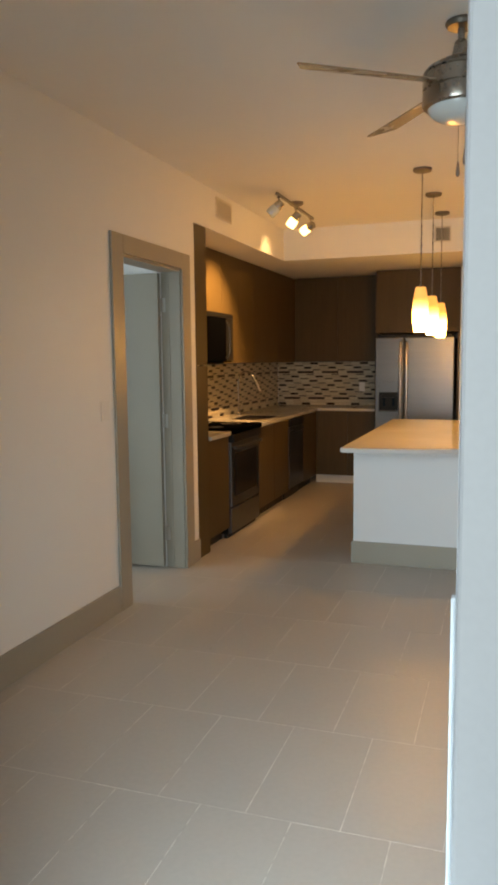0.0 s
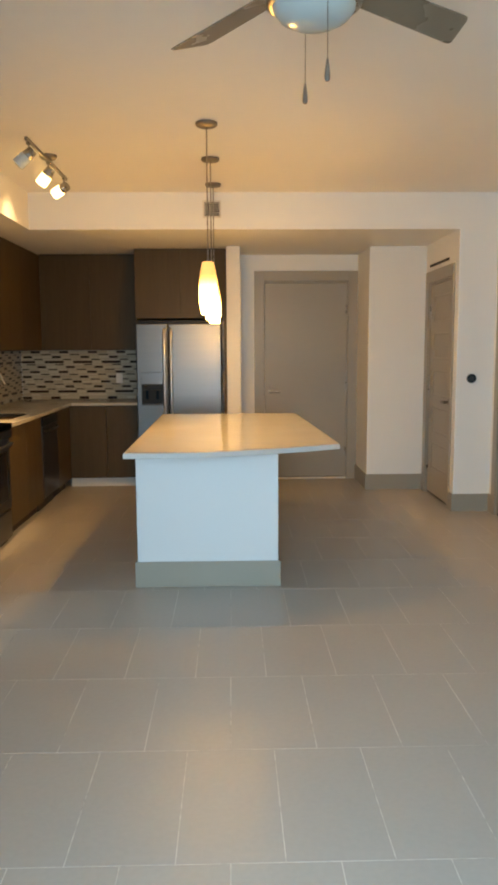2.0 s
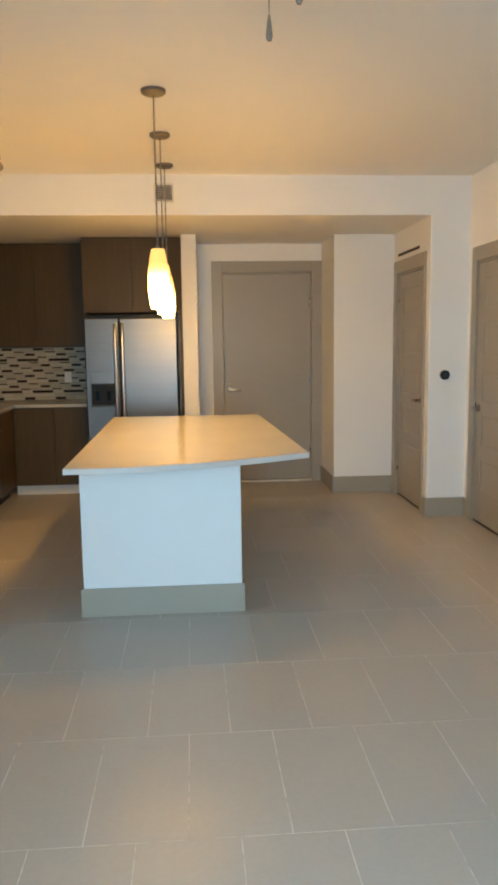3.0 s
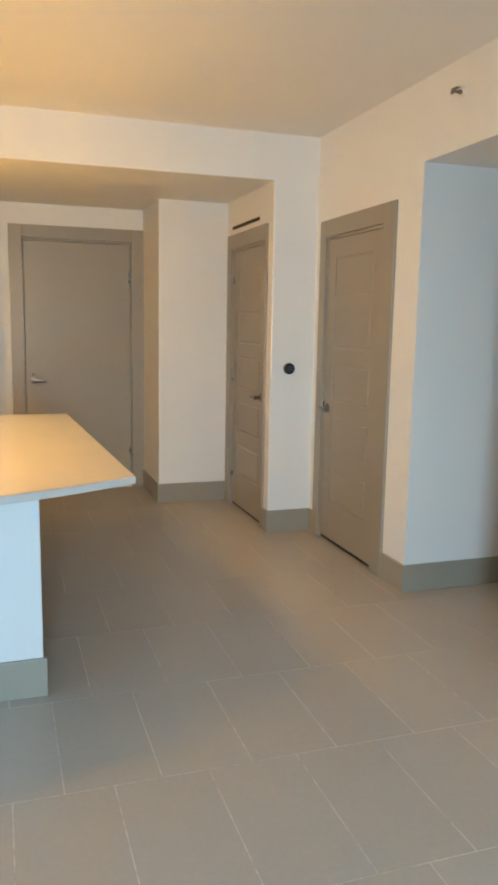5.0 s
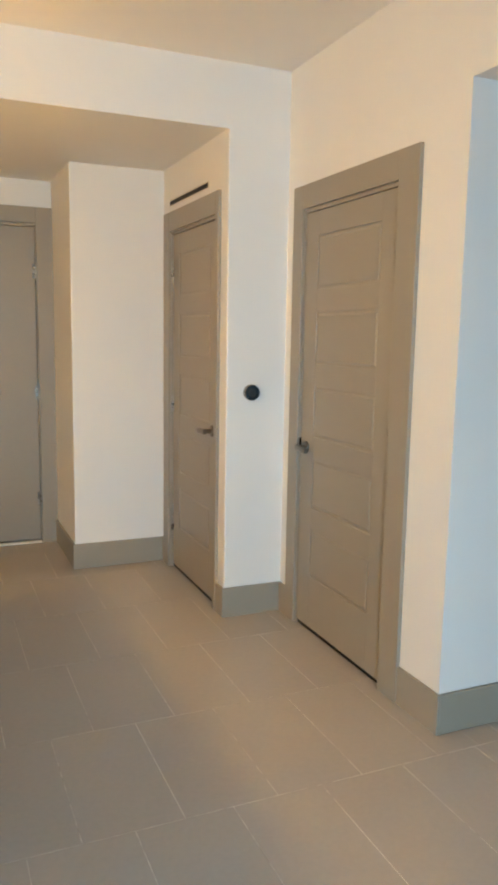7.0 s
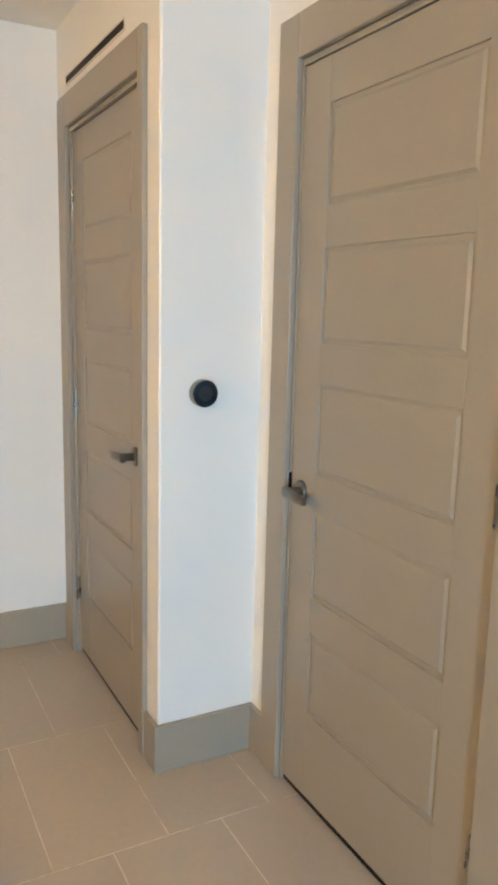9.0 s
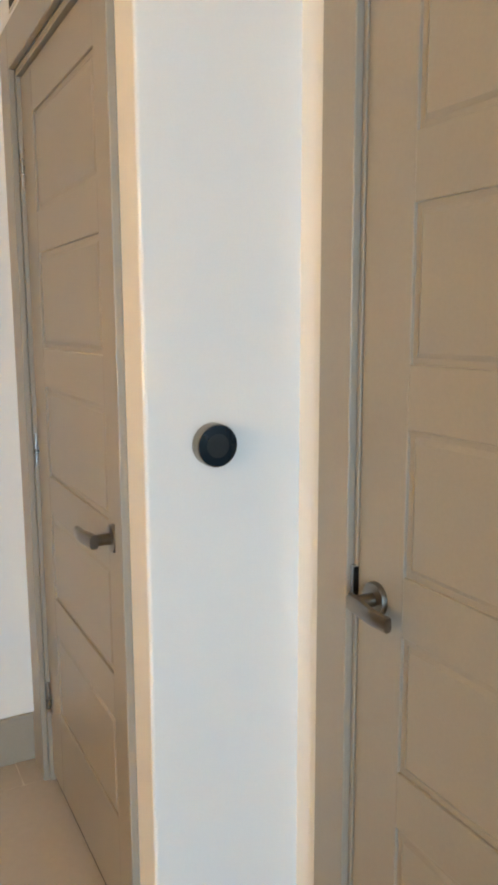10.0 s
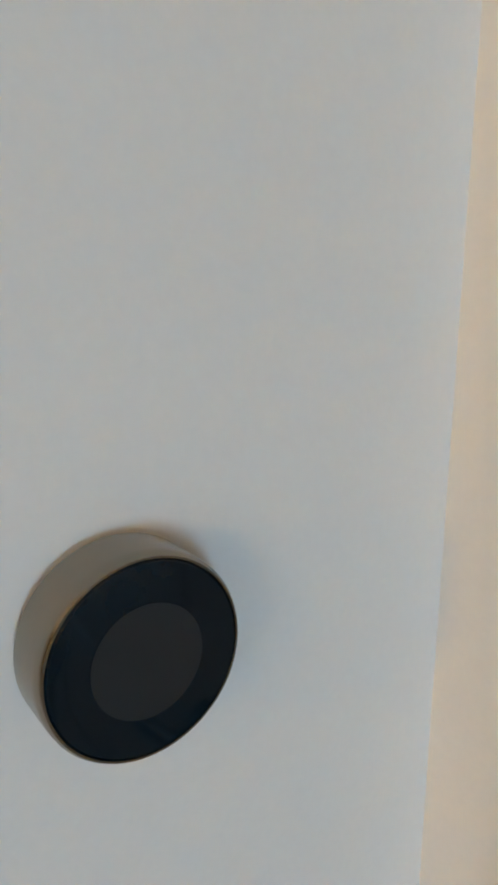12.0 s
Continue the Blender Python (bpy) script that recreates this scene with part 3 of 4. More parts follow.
part("handle", tube(bmesh.new(), [(QX, QY + 0.02, CT1 + 0.045), (QX + 0.005, QY + 0.07, CT1 + 0.07), (QX + 0.01, QY + 0.10, CT1 + 0.10)], [0.009, 0.007, 0.006], 10), NICKEL, faucet, smooth=True)


def kitchen_range():
    r = thing("range", (-2.35, 6.25, 0), "stainless electric range with black glass top and oven window", "range")
    y0, y1 = 5.862, 6.638
    part("body", box(KX, XF - 0.02, y0, y1, 0.035, 0.905, bevel=0.003), BLACK, r)
    part("cooktop", box(KX + 0.02, XF + 0.045, y0 - 0.002, y1 + 0.002, 0.9055, 0.950, bevel=0.008), BLACKGLASS, r)
    for x, y, s in ((-2.5, 6.05, 0.09), (-2.5, 6.45, 0.075), (-2.22, 6.05, 0.075), (-2.22, 6.45, 0.1)):
        part("burner_ring", lathe(bmesh.new(), [(s - 0.006, 0.9502), (s, 0.9502), (s, 0.9510), (s - 0.006, 0.9510)], (x, y, 0), 32), BLACK, r)
    part("control_panel", box(XF - 0.019, XF + 0.04, y0, y1, 0.835, 0.9045, bevel=0.012, seg=3), BLACK, r, "black front control panel")
    d = part("oven_door", box(XF - 0.019, XF + 0.016, y0 + 0.002, y1 - 0.002, 0.275, 0.832, bevel=0.004), STEEL, r, "stainless oven door")
    part("window", box(XF + 0.0165, XF + 0.0195, y0 + 0.09, y1 - 0.09, 0.36, 0.735, bevel=0.002), OVENGLASS, d, "black oven window")
    h = tube(bmesh.new(), smooth_curve([(XF + 0.05, y0 + 0.04, 0.79), (XF + 0.062, y0 + 0.2, 0.79), (XF + 0.066, (y0 + y1) / 2, 0.79), (XF + 0.062, y1 - 0.2, 0.79), (XF + 0.05, y1 - 0.04, 0.79)], 4), 0.013, 12)
    for y in (y0 + 0.06, y1 - 0.06):
        bx(h, XF + 0.0165, XF + 0.055, y - 0.012, y + 0.012, 0.78, 0.80, 0.003)
    part("handle", h, STEEL, d, smooth=True)
    part("drawer", box(XF - 0.019, XF + 0.012, y0 + 0.002, y1 - 0.002, 0.045, 0.262, bevel=0.004), STEEL, r, "stainless storage drawer")
    part("kick", box(XF - 0.06, XF - 0.03, y0, y1, 0.0, 0.034), DARK, r)


kitchen_range()


def dishwasher():
    d = thing("dishwasher", (-2.3, 7.94, 0), "dark steel dishwasher with a bar handle under the counter", "dishwasher")
    y0, y1 = 7.72, 8.32
    part("body", box(KX, XF - 0.02, y0, y1, 0.1, 0.89), BLACK, d)
    part("door", box(XF - 0.0195, XF + 0.006, y0 + 0.003, y1 - 0.003, 0.125, 0.80, bevel=0.004), DARKSTEEL, d)
    bar = tube(bmesh.new(), smooth_curve([(XF + 0.0065, y0 + 0.05, 0.755), (XF + 0.035, y0 + 0.08, 0.755), (XF + 0.040, (y0 + y1) / 2, 0.755), (XF + 0.035, y1 - 0.08, 0.755), (XF + 0.0065, y1 - 0.05, 0.755)], 4), 0.010, 10)
    part("handle", bar, DARKSTEEL, d, smooth=True)
    part("control_strip", box(XF - 0.0195, XF + 0.014, y0 + 0.003, y1 - 0.003, 0.803, 0.885, bevel=0.006), BLACK, d)
    part("kick_plate", box(XF - 0.075, XF - 0.06, y0, y1, 0.0, 0.1), BLACK, d)


dishwasher()


def upper_cabinet(x0, x1, y0, y1, z0, z1, doors, face, label):
    c = thing("upper_cabinet", ((x0 + x1) / 2, (y0 + y1) / 2, z0), label, "cabinet", "kitchen wall cabinets")
    t = 0.02
    if face == "x":
        part("body", box(x0, x1 - t - 0.001, y0 + 0.001, y1 - 0.001, z0, z1), WOOD, c)
        w = (y1 - y0) / doors
        for i in range(doors):
            part("door", box(x1 - t, x1, y0 + i * w + 0.0005, y0 + (i + 1) * w - 0.0005, z0 + 0.001, z1 - 0.02, bevel=0.0015), WOOD, c)
    else:
        part("body", box(x0 + 0.001, x1 - 0.001, y0 + t + 0.001, y1, z0, z1), WOOD, c)
        w = (x1 - x0) / doors
        for i in range(doors):
            part("door", box(x0 + i * w + 0.0005, x0 + (i + 1) * w - 0.0005, y0, y0 + t, z0 + 0.001, z1 - 0.02, bevel=0.0015), WOOD, c)


ZU = 1.505
UX, UY = -2.37, 9.25
upper_cabinet(KX, UX, 5.402, 5.855, ZU, ZS - 0.004, 1, "x", "dark wood wall cabinet with a flat door")
upper_cabinet(KX, UX, 5.857, 6.643, 1.972, ZS - 0.004, 2, "x", "dark wood wall cabinet over the microwave")
upper_cabinet(KX, UX, 6.645, 7.60, ZU, ZS - 0.004, 2, "x", "dark wood wall cabinet with two flat doors")
upper_cabinet(KX, UX, 7.602, 8.55, ZU, ZS - 0.004, 2, "x", "dark wood wall cabinet with two flat doors")
upper_cabinet(KX, UX, 8.552, KY, ZU, ZS - 0.004, 1, "x", "dark wood corner wall cabinet")
upper_cabinet(UX + 0.002, -1.265, UY, KY, ZU, ZS - 0.004, 2, "y", "dark wood back-wall cabinet with two flat doors")
upper_cabinet(-1.262, -0.302, 8.80, KY, 1.835, ZS - 0.004, 2, "y", "deep dark wood cabinet over the refrigerator")
side = part("tall_side_panel", box(-0.332, -0.302, 8.80, KY, 0, 1.833, bevel=0.002), WOOD)
tagged(side, "dark wood panel between refrigerator and wall end", "cabinet panel")


def microwave():
    m = thing("microwave", (-2.48, 6.25, 1.52), "black over-the-range microwave with a steel handle", "microwave")
    y0, y1, z0, z1, x1 = 5.86, 6.64, 1.52, 1.968, -2.275
    part("body", box(KX, x1, y0, y1, z0, z1, bevel=0.004), BLACKGLASS, m)
    part("door", box(x1 + 0.0005, x1 + 0.022, y0 + 0.002, y1 - 0.19, z0 + 0.012, z1 - 0.045, bevel=0.004), BLACKGLASS, m)
    c = part("control_panel", box(x1 + 0.0005, x1 + 0.020, y1 - 0.186, y1 - 0.002, z0 + 0.012, z1 - 0.045, bevel=0.004), BLACK, m)
    for k in range(4):
        for j in range(3):
            part("button", box(x1 + 0.0205, x1 + 0.022, y1 - 0.16 + j * 0.046, y1 - 0.13 + j * 0.046, z0 + 0.05 + k * 0.055, z0 + 0.08 + k * 0.055, bevel=0.0005), BLACK, c)
    part("grille", box(x1 + 0.0005, x1 + 0.018, y0 + 0.002, y1 - 0.002, z1 - 0.043, z1 - 0.002, bevel=0.003), BLACK, m)
    h = tube(bmesh.new(), smooth_curve([(x1 + 0.022, y1 - 0.215, z0 + 0.04), (x1 + 0.058, y1 - 0.215, z0 + 0.075), (x1 + 0.066, y1 - 0.215, z0 + 0.2), (x1 + 0.058, y1 - 0.215, z1 - 0.11), (x1 + 0.022, y1 - 0.215, z1 - 0.075)], 4), 0.007, 10)
    part("handle", h, DARKSTEEL, m, smooth=True)


microwave()


def refrigerator():
    f = thing("refrigerator", (-0.8, 9.15, 0), "stainless side-by-side refrigerator with a dark ice dispenser", "refrigerator")
    x0, x1, y0, z1 = -1.258, -0.358, 8.73, 1.78
    s = -0.921
    part("body", box(x0 + 0.004, x1 - 0.004, y0 + 0.075, KY - 0.03, 0.03, z1 - 0.012, bevel=0.005), BLACK, f)
    left = part("door", box(x0, s - 0.004, y0, y0 + 0.07, 0.09, z1, bevel=0.012, seg=3), STEEL, f, "stainless freezer door")
    right = part("door", box(s + 0.004, x1, y0, y0 + 0.07, 0.09, z1, bevel=0.012, seg=3), STEEL, f, "stainless refrigerator door")
    for x, d in ((s - 0.034, left), (s + 0.034, right)):
        h = tube(bmesh.new(), smooth_curve([(x, y0 - 0.002, 0.62), (x, y0 - 0.05, 0.66), (x, y0 - 0.062, 1.1), (x, y0 - 0.05, 1.66), (x, y0 - 0.002, 1.70)], 5), 0.017, 14)
        part("handle", h, BARSTEEL, d, "satin steel bar handle", smooth=True)
    disp = part("dispenser", box(x0 + 0.045, x0 + 0.295, y0 - 0.004, y0 + 0.01, 0.91, 1.27, bevel=0.004), STEEL, left, "water and ice dispenser")
    part("niche", box(x0 + 0.053, x0 + 0.287, y0 - 0.007, y0 - 0.0045, 0.92, 1.145, bevel=0.001), BLACK, disp)
    part("display", box(x0 + 0.053, x0 + 0.287, y0 - 0.0065, y0 - 0.0045, 1.165, 1.25, bevel=0.001), STEEL, disp)
    part("spout_block", box(x0 + 0.075, x0 + 0.265, y0 - 0.022, y0 - 0.0075, 1.085, 1.135, bevel=0.006), BLACK, disp)
    for px in (0.112, 0.222):
        part("paddle", box(x0 + px - 0.016, x0 + px + 0.016, y0 - 0.018, y0 - 0.0075, 0.985, 1.075, bevel=0.005), CLOCKGLASS, disp)
    part("drip_tray", box(x0 + 0.06, x0 + 0.28, y0 - 0.02, y0 - 0.0075, 0.922, 0.935, bevel=0.003), DARKSTEEL, disp)
    # added black filler that stands for the shade between refrigerator and cabinet
    part("top_gap_shade", box(x0 + 0.03, x1 - 0.03, y0 + 0.02, y0 + 0.22, z1 - 0.0115, z1 + 0.032, bevel=0.004), BLACK, f)
    part("base_grille", box(x0 + 0.01, x1 - 0.01, y0 + 0.03, y0 + 0.08, 0.0, 0.085, bevel=0.003), BLACK, f)


refrigerator()

# outlets on the tiled wall
for x in (-1.56,):
    o = thing("wall_outlet", (x, KY - 0.012, 1.18), "white duplex outlet on the mosaic backsplash", "outlet")
    part("plate", box(x - 0.036, x + 0.036, KY - 0.019, KY - 0.0125, 1.12, 1.235, bevel=0.002), WHITEPLASTIC, o)
    for z in (1.155, 1.20):
        part("socket", box(x - 0.016, x + 0.016, KY - 0.0205, KY - 0.0192, z - 0.013, z + 0.013, bevel=0.0005), WHITEPLASTIC, o)
sw = thing("light_switch", (XL, 3.78, 1.2), "white wall switch plate beside the bedroom door", "light switch")
part("plate", box(XL + 0.0003, XL + 0.006, 3.735, 3.825, 1.19, 1.31, bevel=0.002), WHITEPLASTIC, sw)
for y in (3.78,):
    part("rocker", box(XL + 0.0062, XL + 0.010, y - 0.016, y + 0.016, 1.217, 1.283, bevel=0.0015), WHITEPLASTIC, sw)


# ---- ceiling things ----
def pendant():
    x, y = -0.395, 5.50
    p = thing("pendant_lamp", (x, y, 1.73), "lit amber glass pendant lamp on a slim rod", "pendant lamp", "pendants over the island")
    part("canopy", lathe(bmesh.new(), [(0, ZC - 0.0005), (0.066, ZC - 0.0005), (0.066, ZC - 0.016), (0.056, ZC - 0.024), (0.012, ZC - 0.027), (0, ZC - 0.027)], (x, y, 0), 32), CANOPY, p, "satin nickel canopy", smooth=True)
    part("rod", tube(bmesh.new(), [(x, y, ZC - 0.027), (x, y, 2.066)], 0.0046, 10), NICKEL, p)
    part("socket_cap", lathe(bmesh.new(), [(0, 2.068), (0.007, 2.068), (0.011, 2.058), (0.012, 2.0495), (0, 2.0495)], (x, y, 0), 20), NICKEL, p, smooth=True)
    part("shade", lathe(bmesh.new(), [(0, 2.049), (0.034, 2.049), (0.037, 2.044), (0.046, 2.0), (0.055, 1.94), (0.0585, 1.88), (0.056, 1.81), (0.049, 1.76), (0.043, 1.728), (0.040, 1.730), (0.046, 1.765), (0.053, 1.82), (0.0555, 1.88), (0.052, 1.94), (0.043, 2.0), (0.032, 2.043), (0, 2.044)], (x, y, 0), 32), GLOW_SHADE, p, "glowing amber glass shade", smooth=True)
    return p


first = pendant()
for y in (6.36, 7.21):
    copy_thing(first, Matrix.Translation((-0.395, y, 1.73)))
for y in (5.50, 6.36, 7.21):
    lamp("pendant_bulb", "POINT", Matrix.Translation((-0.395, y, 1.69)), BULB_WATTS, WARM, size=0.06)


def track_light():
    x = -1.535
    t = thing("track_light", (x, 6.28, ZC), "three-head satin nickel track light with two heads lit", "track light")
    part("bar", box(x - 0.011, x + 0.011, 5.70, 6.86, ZC - 0.05, ZC - 0.028, bevel=0.003), CANOPY, t)
    part("canopy", lathe(bmesh.new(), [(0, ZC - 0.0005), (0.062, ZC - 0.0005), (0.062, ZC - 0.014), (0.05, ZC - 0.027), (0, ZC - 0.027)], (x, 6.28, 0), 28), CANOPY, t, smooth=True)
    for y, aim, cone, power, blend in ((5.76, (-0.66, -0.12, -0.62), 0, 0, 1), (6.28, (-0.63, 0.12, -0.76), 74, 3.0, 0.8), (6.78, (-0.80, 0.30, -0.40), 66, 0.12, 1)):
        aim = Vector(aim).normalized()
        neck = Vector((x, y, ZC - 0.05))
        mid = neck + Vector((0, 0, -0.07))
        q = aim.to_track_quat("Z", "Y").to_matrix().to_4x4()
        head = part("head", lathe(bmesh.new(), [(0, -0.035), (0.028, -0.035), (0.033, -0.030), (0.035, -0.002), (0.0365, 0.0), (0.0365, 0.022), (0.034, 0.024), (0, 0.024)], mid, 28, q), NICKEL, t, smooth=True)
        part("neck", tube(bmesh.new(), [neck, mid + Vector((0, 0, 0.012))], 0.006, 8), NICKEL, head)
        part("pivot", lathe(bmesh.new(), [(0, 0), (0.016, 0), (0.018, -0.008), (0.012, -0.014), (0, -0.014)], neck, 18), NICKEL, head, smooth=True)
        part("lens", lathe(bmesh.new(), [(0, 0.0245), (0.0365, 0.0245), (0.040, 0.035), (0.041, 0.092), (0.038, 0.102), (0.028, 0.104), (0, 0.104)], mid, 28, q), GLOW_SPOT if power else OPAL, head, "lit frosted lamp glass" if power else "unlit frosted lamp glass", smooth=True)
        if power:
            lamp("track_spot", "SPOT", look(mid + aim * 0.118, mid + aim), SPOT_WATTS * power, SPOT_WARM, size=0.05, cone=cone, blend=blend)


track_light()

FX, FY, FZ = 0.003, 3.16, 2.633


def ceiling_fan():
    f = thing("ceiling_fan", (FX, FY, ZC), "satin nickel ceiling fan with four blades and opal light", "ceiling fan")
    at = (FX, FY, 0)
    part("canopy", lathe(bmesh.new(), [(0, ZC - 0.0005), (0.062, ZC - 0.0005), (0.064, ZC - 0.010), (0.055, ZC - 0.023), (0.03, ZC - 0.028), (0, ZC - 0.028)], at, 36), CANOPY, f, smooth=True)
    part("rod", tube(bmesh.new(), [(FX, FY, ZC - 0.028), (FX, FY, FZ + 0.15)], 0.013, 14), NICKEL, f)
    part("collar", lathe(bmesh.new(), [(0, FZ + 0.168), (0.022, FZ + 0.168), (0.027, FZ + 0.160), (0.036, FZ + 0.115), (0.040, FZ + 0.0975), (0, FZ + 0.0975)], at, 28), NICKEL, f, smooth=True)
    part("motor_housing", lathe(bmesh.new(), [(0, FZ + 0.097), (0.05, FZ + 0.095), (0.10, FZ + 0.083), (0.132, FZ + 0.066), (0.146, FZ + 0.050), (0.148, FZ + 0.046), (0.140, FZ + 0.043), (0.140, FZ + 0.038), (0.149, FZ + 0.035), (0.149, FZ - 0.018), (0.141, FZ - 0.021), (0.141, FZ - 0.026), (0.149, FZ - 0.029), (0.149, FZ - 0.070), (0.145, FZ - 0.084), (0.135, FZ - 0.090), (0, FZ - 0.090)], at, 56), NICKEL, f, smooth=True)
    part("light_bowl", lathe(bmesh.new(), [(0, FZ - 0.0905), (0.127, FZ - 0.0905), (0.124, FZ - 0.10), (0.107, FZ - 0.121), (0.075, FZ - 0.138), (0.035, FZ - 0.1455), (0, FZ - 0.147)], at, 40), OPAL, f, "opal glass light bowl", smooth=True)
    for k in range(4):
        a = radians(FAN_TURN + 90 * k)
        m = Matrix.Translation((FX, FY, FZ + 0.005)) @ Matrix.Rotation(a, 4, "Z") @ Matrix.Rotation(radians(-14), 4, "X")
        b = slab([(0.135, -0.055), (0.63, -0.068), (0.658, -0.066), (0.670, -0.054), (0.722, 0.054), (0.716, 0.066), (0.694, 0.068), (0.135, 0.055)], -0.003, 0.003, 0.001)
        part("blade", b, FANBLADE, f, m=m)
    for dx, dy, z0, z1, r in ((PULL_A[0], PULL_A[1], 2.305, 2.548, 0.006), (PULL_B[0], PULL_B[1], 2.295, 2.544, 0.006)):
        c = part("pull_chain", tube(bmesh.new(), [(FX + dx, FY + dy, z1), (FX + dx, FY + dy, z0 + 0.06)], 0.0016, 6), NICKEL, f)
        part("pull_knob", lathe(bmesh.new(), [(0, 0.062), (0.003, 0.062), (0.006, 0.04), (0.0085, 0.02), (0.0085, 0.008), (0.005, 0), (0, 0)], (FX + dx, FY + dy, z0), 14), PULLWOOD, c, "small brown wooden pull", smooth=True)


FAN_TURN = 36
PULL_A, PULL_B = (-0.013, 0.135), (0.029, -0.104)
ceiling_fan()


# vents
def vent(name, at, right, w, h, cols, rows, label, behind):
    v = thing(name, at, label, "vent")
    m = along(at, right)
    b = bmesh.new()
    e = 0.016
    bx(b, -w / 2, w / 2, -0.008, -0.0005, -h / 2, -h / 2 + e, 0.002)
    bx(b, -w / 2, w / 2, -0.008, -0.0005, h / 2 - e, h / 2, 0.002)
    bx(b, -w / 2, -w / 2 + e, -0.008, -0.0005, -h / 2 + e, h / 2 - e, 0.002)
    bx(b, w / 2 - e, w / 2, -0.008, -0.0005, -h / 2 + e, h / 2 - e, 0.002)
    part("frame", b, VENTPAINT, v, m=m)
    # backing sheet whose darker colour stands for shade behind the slats
    part("backing", box(-w / 2 + e, w / 2 - e, -0.002, -0.0006, -h / 2 + e, h / 2 - e), behind, v, m=m)
    for i in range(cols):
        x = -w / 2 + e + (w - 2 * e) * (i + 0.5) / cols
        part("slat", box(x - 0.0014, x + 0.0014, -0.006, -0.0022, -h / 2 + e, h / 2 - e), VENTPAINT, v, m=m)
    slat = 0.0018 if cols else 0.003
    for i in range(rows):
        z = -h / 2 + e + (h - 2 * e) * (i + 0.5) / rows
        part("slat", box(-w / 2 + e, w / 2 - e, -0.0075, -0.0022, z - slat, z + slat), VENTPAINT, v, m=m)


vent("wall_vent", (-0.415, YB, 2.732), (1, 0, 0), 0.16, 0.15, 7, 6, "small square grille vent on the lowered ceiling's face", DARK)
vent("wall_vent", (XL, 5.80, 2.755), (0, 1, 0), 0.36, 0.16, 0, 9, "painted louvred vent high on the wall", TRIM)


def sprinkler():
    y, z = 5.785, 2.705
    s = thing("sprinkler_head", (XR, y, z), "small dark metal sidewall sprinkler head", "sprinkler")
    turn = Matrix.Rotation(radians(-90), 4, "Y")
    part("escutcheon", lathe(bmesh.new(), [(0, 0.0005), (0.024, 0.0005), (0.023, 0.004), (0.014, 0.012), (0, 0.012)], (XR, y, z), 28, turn), VENTPAINT, s, smooth=True)
    part("body", lathe(bmesh.new(), [(0, 0.012), (0.011, 0.012), (0.011, 0.03), (0.006, 0.034), (0.004, 0.055), (0, 0.055)], (XR, y, z), 16, turn), DIM_NICKEL, s, smooth=True)
    part("deflector", bx(box(XR - 0.06, XR - 0.056, y - 0.022, y + 0.022, z - 0.012, z + 0.014, bevel=0.0015), XR - 0.058, XR - 0.03, y - 0.02, y + 0.02, z + 0.014, z + 0.017, 0.001), DIM_NICKEL, s)


sprinkler()


def thermostat():
    x, z, y = 1.927, 1.234, YB
    t = thing("thermostat", (x, y, z), "round black-faced thermostat with a brushed steel ring on the wall end", "thermostat")
    turn = Matrix.Rotation(radians(90), 4, "X")
    part("ring", lathe(bmesh.new(), [(0, 0.0004), (0.036, 0.0004), (0.036, 0.005), (0.0425, 0.006), (0.0425, 0.026), (0.0422, 0.030), (0.0412, 0.0318), (0.0403, 0.0318), (0.0403, 0.029), (0, 0.029)], (x, y, z), 72, turn), STEELRING, t, "brushed steel ring", smooth=True)
    g = part("glass_face", lathe(bmesh.new(), [(0, 0.0291), (0.0400, 0.0291), (0.0400, 0.0312), (0.0392, 0.0322), (0.03, 0.0327), (0, 0.0329)], (x, y, z), 72, turn), CLOCKGLASS, t, "glossy black glass face", smooth=True)
    part("display", lathe(bmesh.new(), [(0, 0.0330), (0.0235, 0.0329), (0.0235, 0.0331), (0, 0.03325)], (x, y, z), 56, turn), SCREEN, g, "dark grey round display, off", smooth=True)


STEELRING = mat("warm_steel_ring", (0.29, 0.25, 0.195), 0.24, metal=1.0, vary=0.05, scale=20, fine=200, bump=0.0)
thermostat()

# ---- outside ----
structure("balcony_floor", box(-4, 4, -3.0, YN - 0.15, -0.15, -0.012), CONCRETE, "grey concrete balcony floor", "floor")
g = bmesh.new()
bmesh.ops.create_grid(g, x_segments=1, y_segments=1, size=2000, matrix=Matrix.Translation((0, 0, -6)))
structure("ground", g, GRASS, "distant green ground far below the balcony", "ground")

# ---- backsplash strips ----
rnd = random.Random(5)
STRIPS = {}


def strip_mesh(w, h, d):
    key = (round(w, 3), round(h, 3), d)
    if key not in STRIPS:
        STRIPS[key] = box(0.0008, w - 0.0008, -0.006, 0, 0.0008, h - 0.0008)
        me = mesh_of("strip", STRIPS[key], MOSAIC_DARK if d else MOSAIC_PALE)
        STRIPS[key] = me
    return STRIPS[key]


ROWS_UP = ((0.030, 0.11, 0.33), (0.026, 0, 0.33), (0.028, 0.22, 0.33), (0.013, 0.10, 0.33), (0.026, 0.10, 0.33), (0.013, 0.10, 0.33), (0.026, 0.105, 0.33), (0.013, 0.11, 0.33), (0.026, 0.10, 0.33), (0.013, 0.10, 0.33), (0.026, 0.11, 0.33), (0.013, 0.11, 0.33), (0.026, 0.10, 0.33), (0.013, 0.10, 0.33), (0.028, 0.22, 0.33), (0.013, 0.10, 0.33), (0.026, 0.10, 0.33), (0.013, 0.11, 0.33), (0.026, 0.105, 0.33))


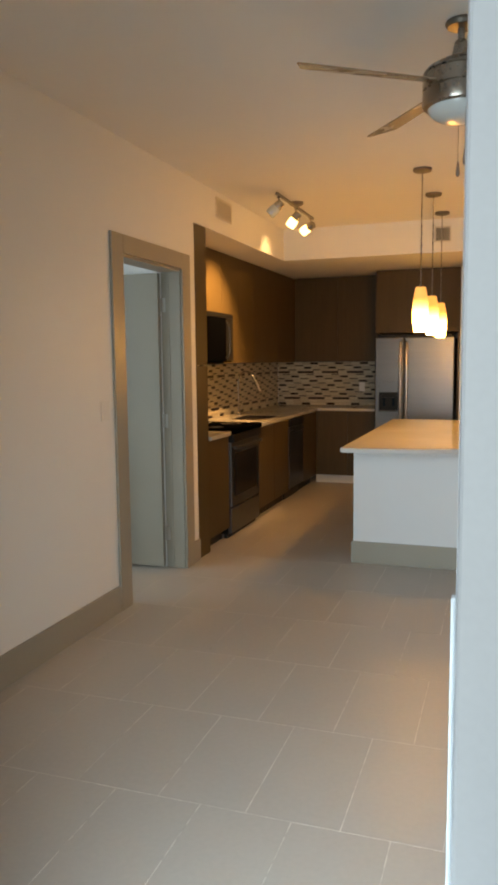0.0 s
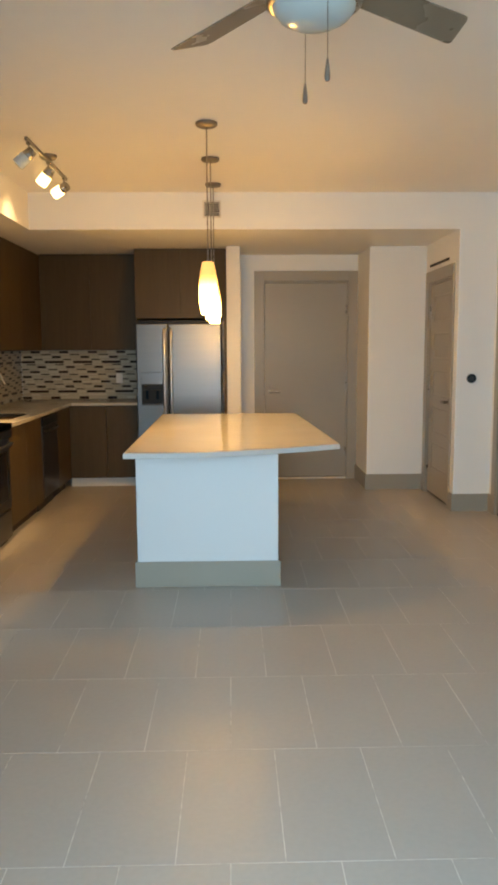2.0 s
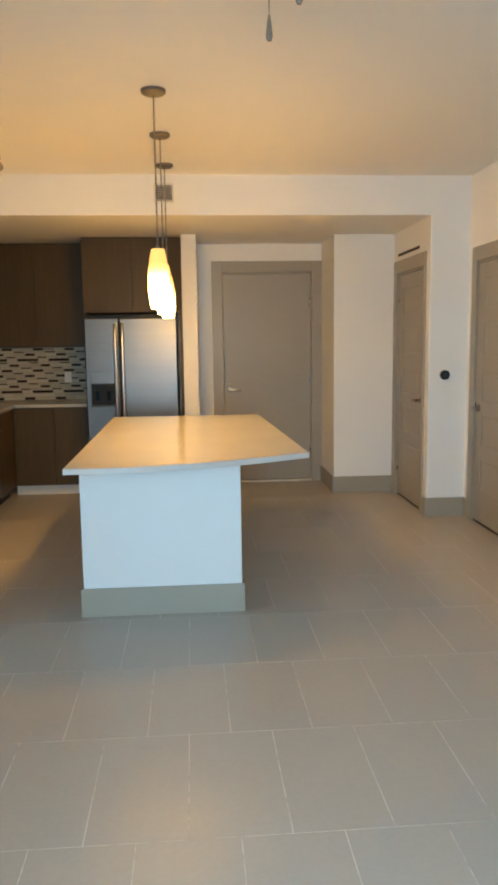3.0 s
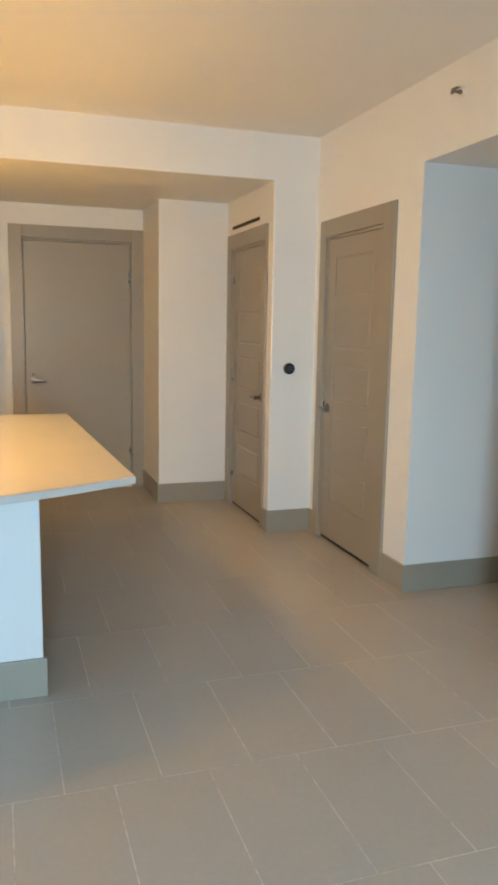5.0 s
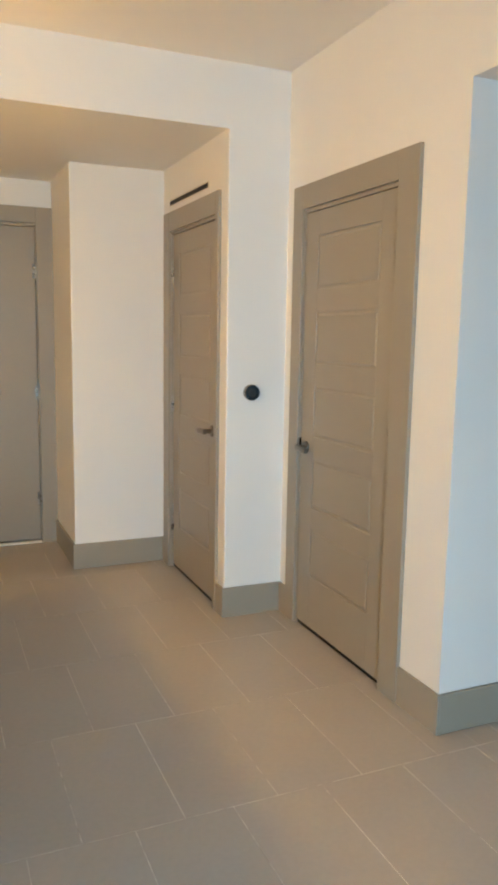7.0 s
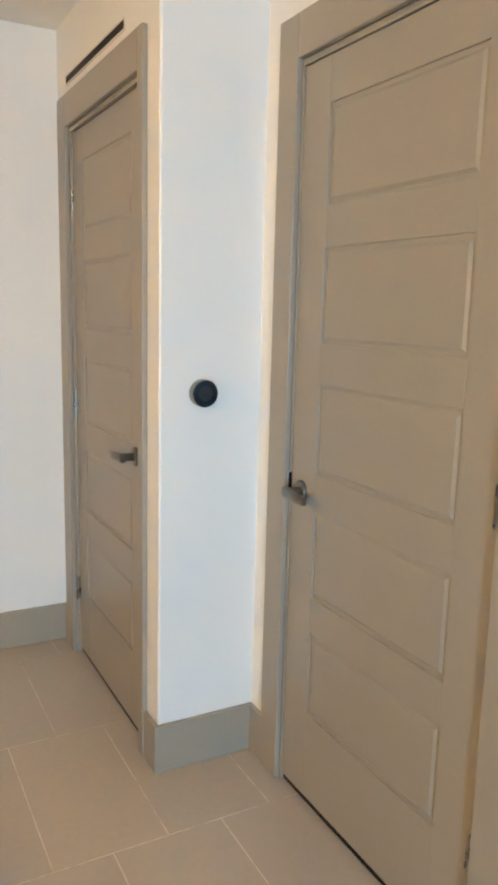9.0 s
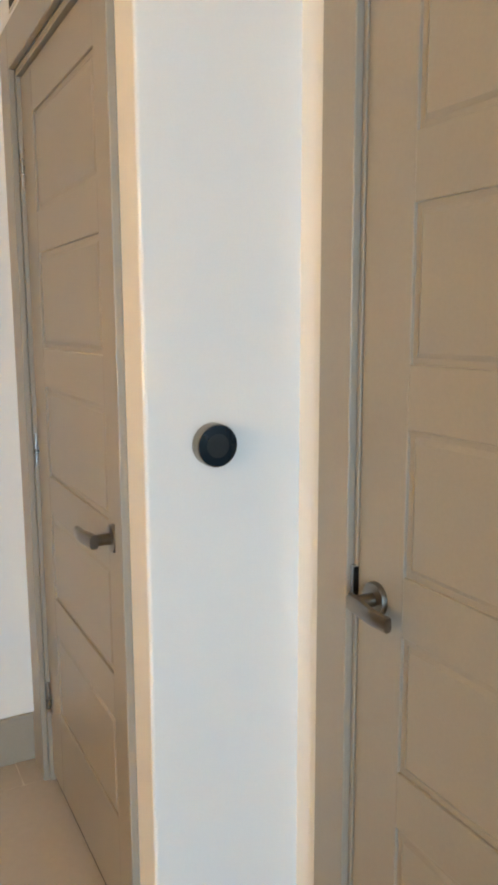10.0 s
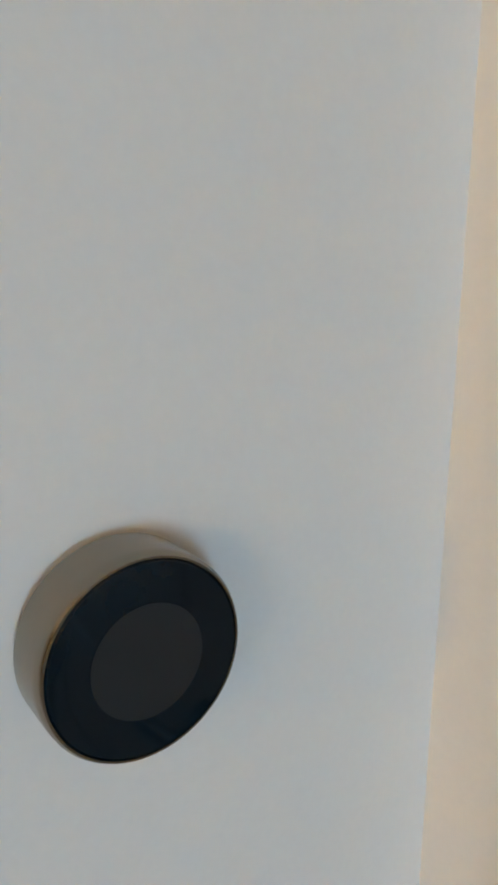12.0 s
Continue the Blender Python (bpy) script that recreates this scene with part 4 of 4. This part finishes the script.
def strips(width):
    """Courses of a sheet mosaic: place, length, height and whether dark."""
    z, out = CT1 + 0.003, []
    total = sum(r[0] for r in ROWS_UP)
    gap = (ZU - 0.001 - z - total) / len(ROWS_UP)
    for k, (h, dash, period) in enumerate(ROWS_UP):
        x = -period * ((k * 0.37) % 1.0)
        while x < width:
            run = [(dash, True)] if dash else []
            left = period - dash
            n = max(1, round(left / 0.11))
            run += [(left / n, False)] * n
            for w, d in run:
                a, c = max(0, x), min(width, x + w)
                if c - a > 0.008:
                    out.append((a, z, c - a, h, d))
                x += w
        z += h + gap
    return out


splash = thing("backsplash", (-1.8, KY, CT1), "mosaic backsplash of pale and dark brown glass strips", "backsplash", kind="structure")
part("grout_bed", box(KX + 0.012, -1.262, KY - 0.006, KY - 0.0005, CT1, ZU), BED, splash)
wide = -1.262 - KX - 0.008
near, rest_p, rest_d = 0, bmesh.new(), bmesh.new()
for a, z, w, h, d in strips(wide):
    x = KX + 0.008 + a
    if near < 300 and w > 0.03:
        ob = new("strip", strip_mesh(w, h, d))
        ob.parent = splash
        ob.matrix_parent_inverse = PLACED[splash].inverted()
        ob.matrix_basis = Matrix.Translation((x, KY - 0.006, z))
        near += 1
    else:
        bx(rest_d if d else rest_p, x + 0.0008, x + w - 0.0008, KY - 0.012, KY - 0.006, z + 0.0008, z + h - 0.0008)


def strips_joined(pale, dark):
    """The same strips along the side wall, joined by colour."""
    quads = {False: ([], []), True: ([], [])}
    for a, z, w, h, d in strips(KY - 5.402 - 0.014):
        vs, fs = quads[d]
        n = len(vs)
        y0, y1, z0, z1, x0, x1 = 5.402 + a + 0.0008, 5.402 + a + w - 0.0008, z + 0.0008, z + h - 0.0008, KX + 0.004, KX + 0.011
        vs += [(x, y, q) for x in (x0, x1) for y in (y0, y1) for q in (z0, z1)]
        fs += [tuple(n + i for i in f) for f in ((4, 6, 7, 5), (0, 4, 5, 1), (2, 3, 7, 6), (0, 2, 6, 4), (1, 5, 7, 3))]
    for d, material in ((False, pale), (True, dark)):
        me = bpy.data.meshes.new("strips")
        me.from_pydata(*[quads[d][0], [], quads[d][1]])
        me.materials.append(material)
        ob = new("dark_strips" if d else "pale_strips", me)
        ob.parent = splash
        ob.matrix_parent_inverse = PLACED[splash].inverted()
        tagged(ob, "", "", "", "stuff")


strips_joined(MOSAIC_PALE, MOSAIC_DARK)
part("side_grout_bed", box(KX + 0.0005, KX + 0.004, 5.402, KY - 0.014, CT1, ZU), BED, splash)
for bm_rest, material, nm in ((rest_p, MOSAIC_PALE, "pale_strips"), (rest_d, MOSAIC_DARK, "dark_strips")):
    ob = part(nm, bm_rest, material, splash)
    tagged(ob, "", "", "", "stuff")

# ---- floor tiles, 0.33 by 0.6375, in running bond ----
b = bmesh.new()
for x0, x1, y0, y1 in ((XL - 0.15, XR + 0.15, YN - 0.15, KY + 0.15), (KX - 0.15, XL - 0.15, 4.905, KY + 0.15), (-5.15, XL - 0.15, 1.35, 4.905), (XR + 0.15, 4.35, 4.95, 6.27), (XR + 0.15, 3.35, 6.27, KY + 0.15)):
    bx(b, x0, x1, y0, y1, -0.1, -0.0009)
floor = structure("floor", b, GROUT, "grey porcelain tile floor laid in running bond with pale joints", "floor")
TW, TL, GAP = 0.33, 0.6375, 0.0034
zones = ((XL - 0.16, XR + 0.10, YN - 0.10, KY), (XR + 0.10, 4.2, 5.1, 6.12), (-5.0, XL - 0.16, 1.5, 4.905))
tile_mesh = {}


def tile(x0, x1, y0, y1):
    key = (round(x1 - x0, 3), round(y1 - y0, 3))
    if key not in tile_mesh:
        b = box(0, x1 - x0, 0, y1 - y0, -0.008, 0, bevel=0.0005, seg=1)
        tile_mesh[key] = mesh_of("tile", b, TILE)
    ob = new("tile", tile_mesh[key])
    ob.matrix_basis = Matrix.Translation((x0, y0, 0))
    ob.parent = floor


laid = 0
spare = bmesh.new()
for zx0, zx1, zy0, zy1 in zones:
    for j in range(-3, 13):
        y0 = 2.165 + TL * j
        shift = 0.0 if j % 2 == 0 else TW / 2
        for i in range(-14, 14):
            x0 = -0.600 + TW * i + shift
            a, c = max(x0 + GAP / 2, zx0), min(x0 + TW - GAP / 2, zx1)
            e, g = max(y0 + GAP / 2, zy0), min(y0 + TL - GAP / 2, zy1)
            if c - a < 0.02 or g - e < 0.02:
                continue
            if laid < 300 and (zx0 > -3):
                tile(a, c, e, g)
                laid += 1
            else:
                bx(spare, a, c, e, g, -0.008, 0)
tagged(part("tiles", spare, TILE, floor), "", "", "", "stuff")
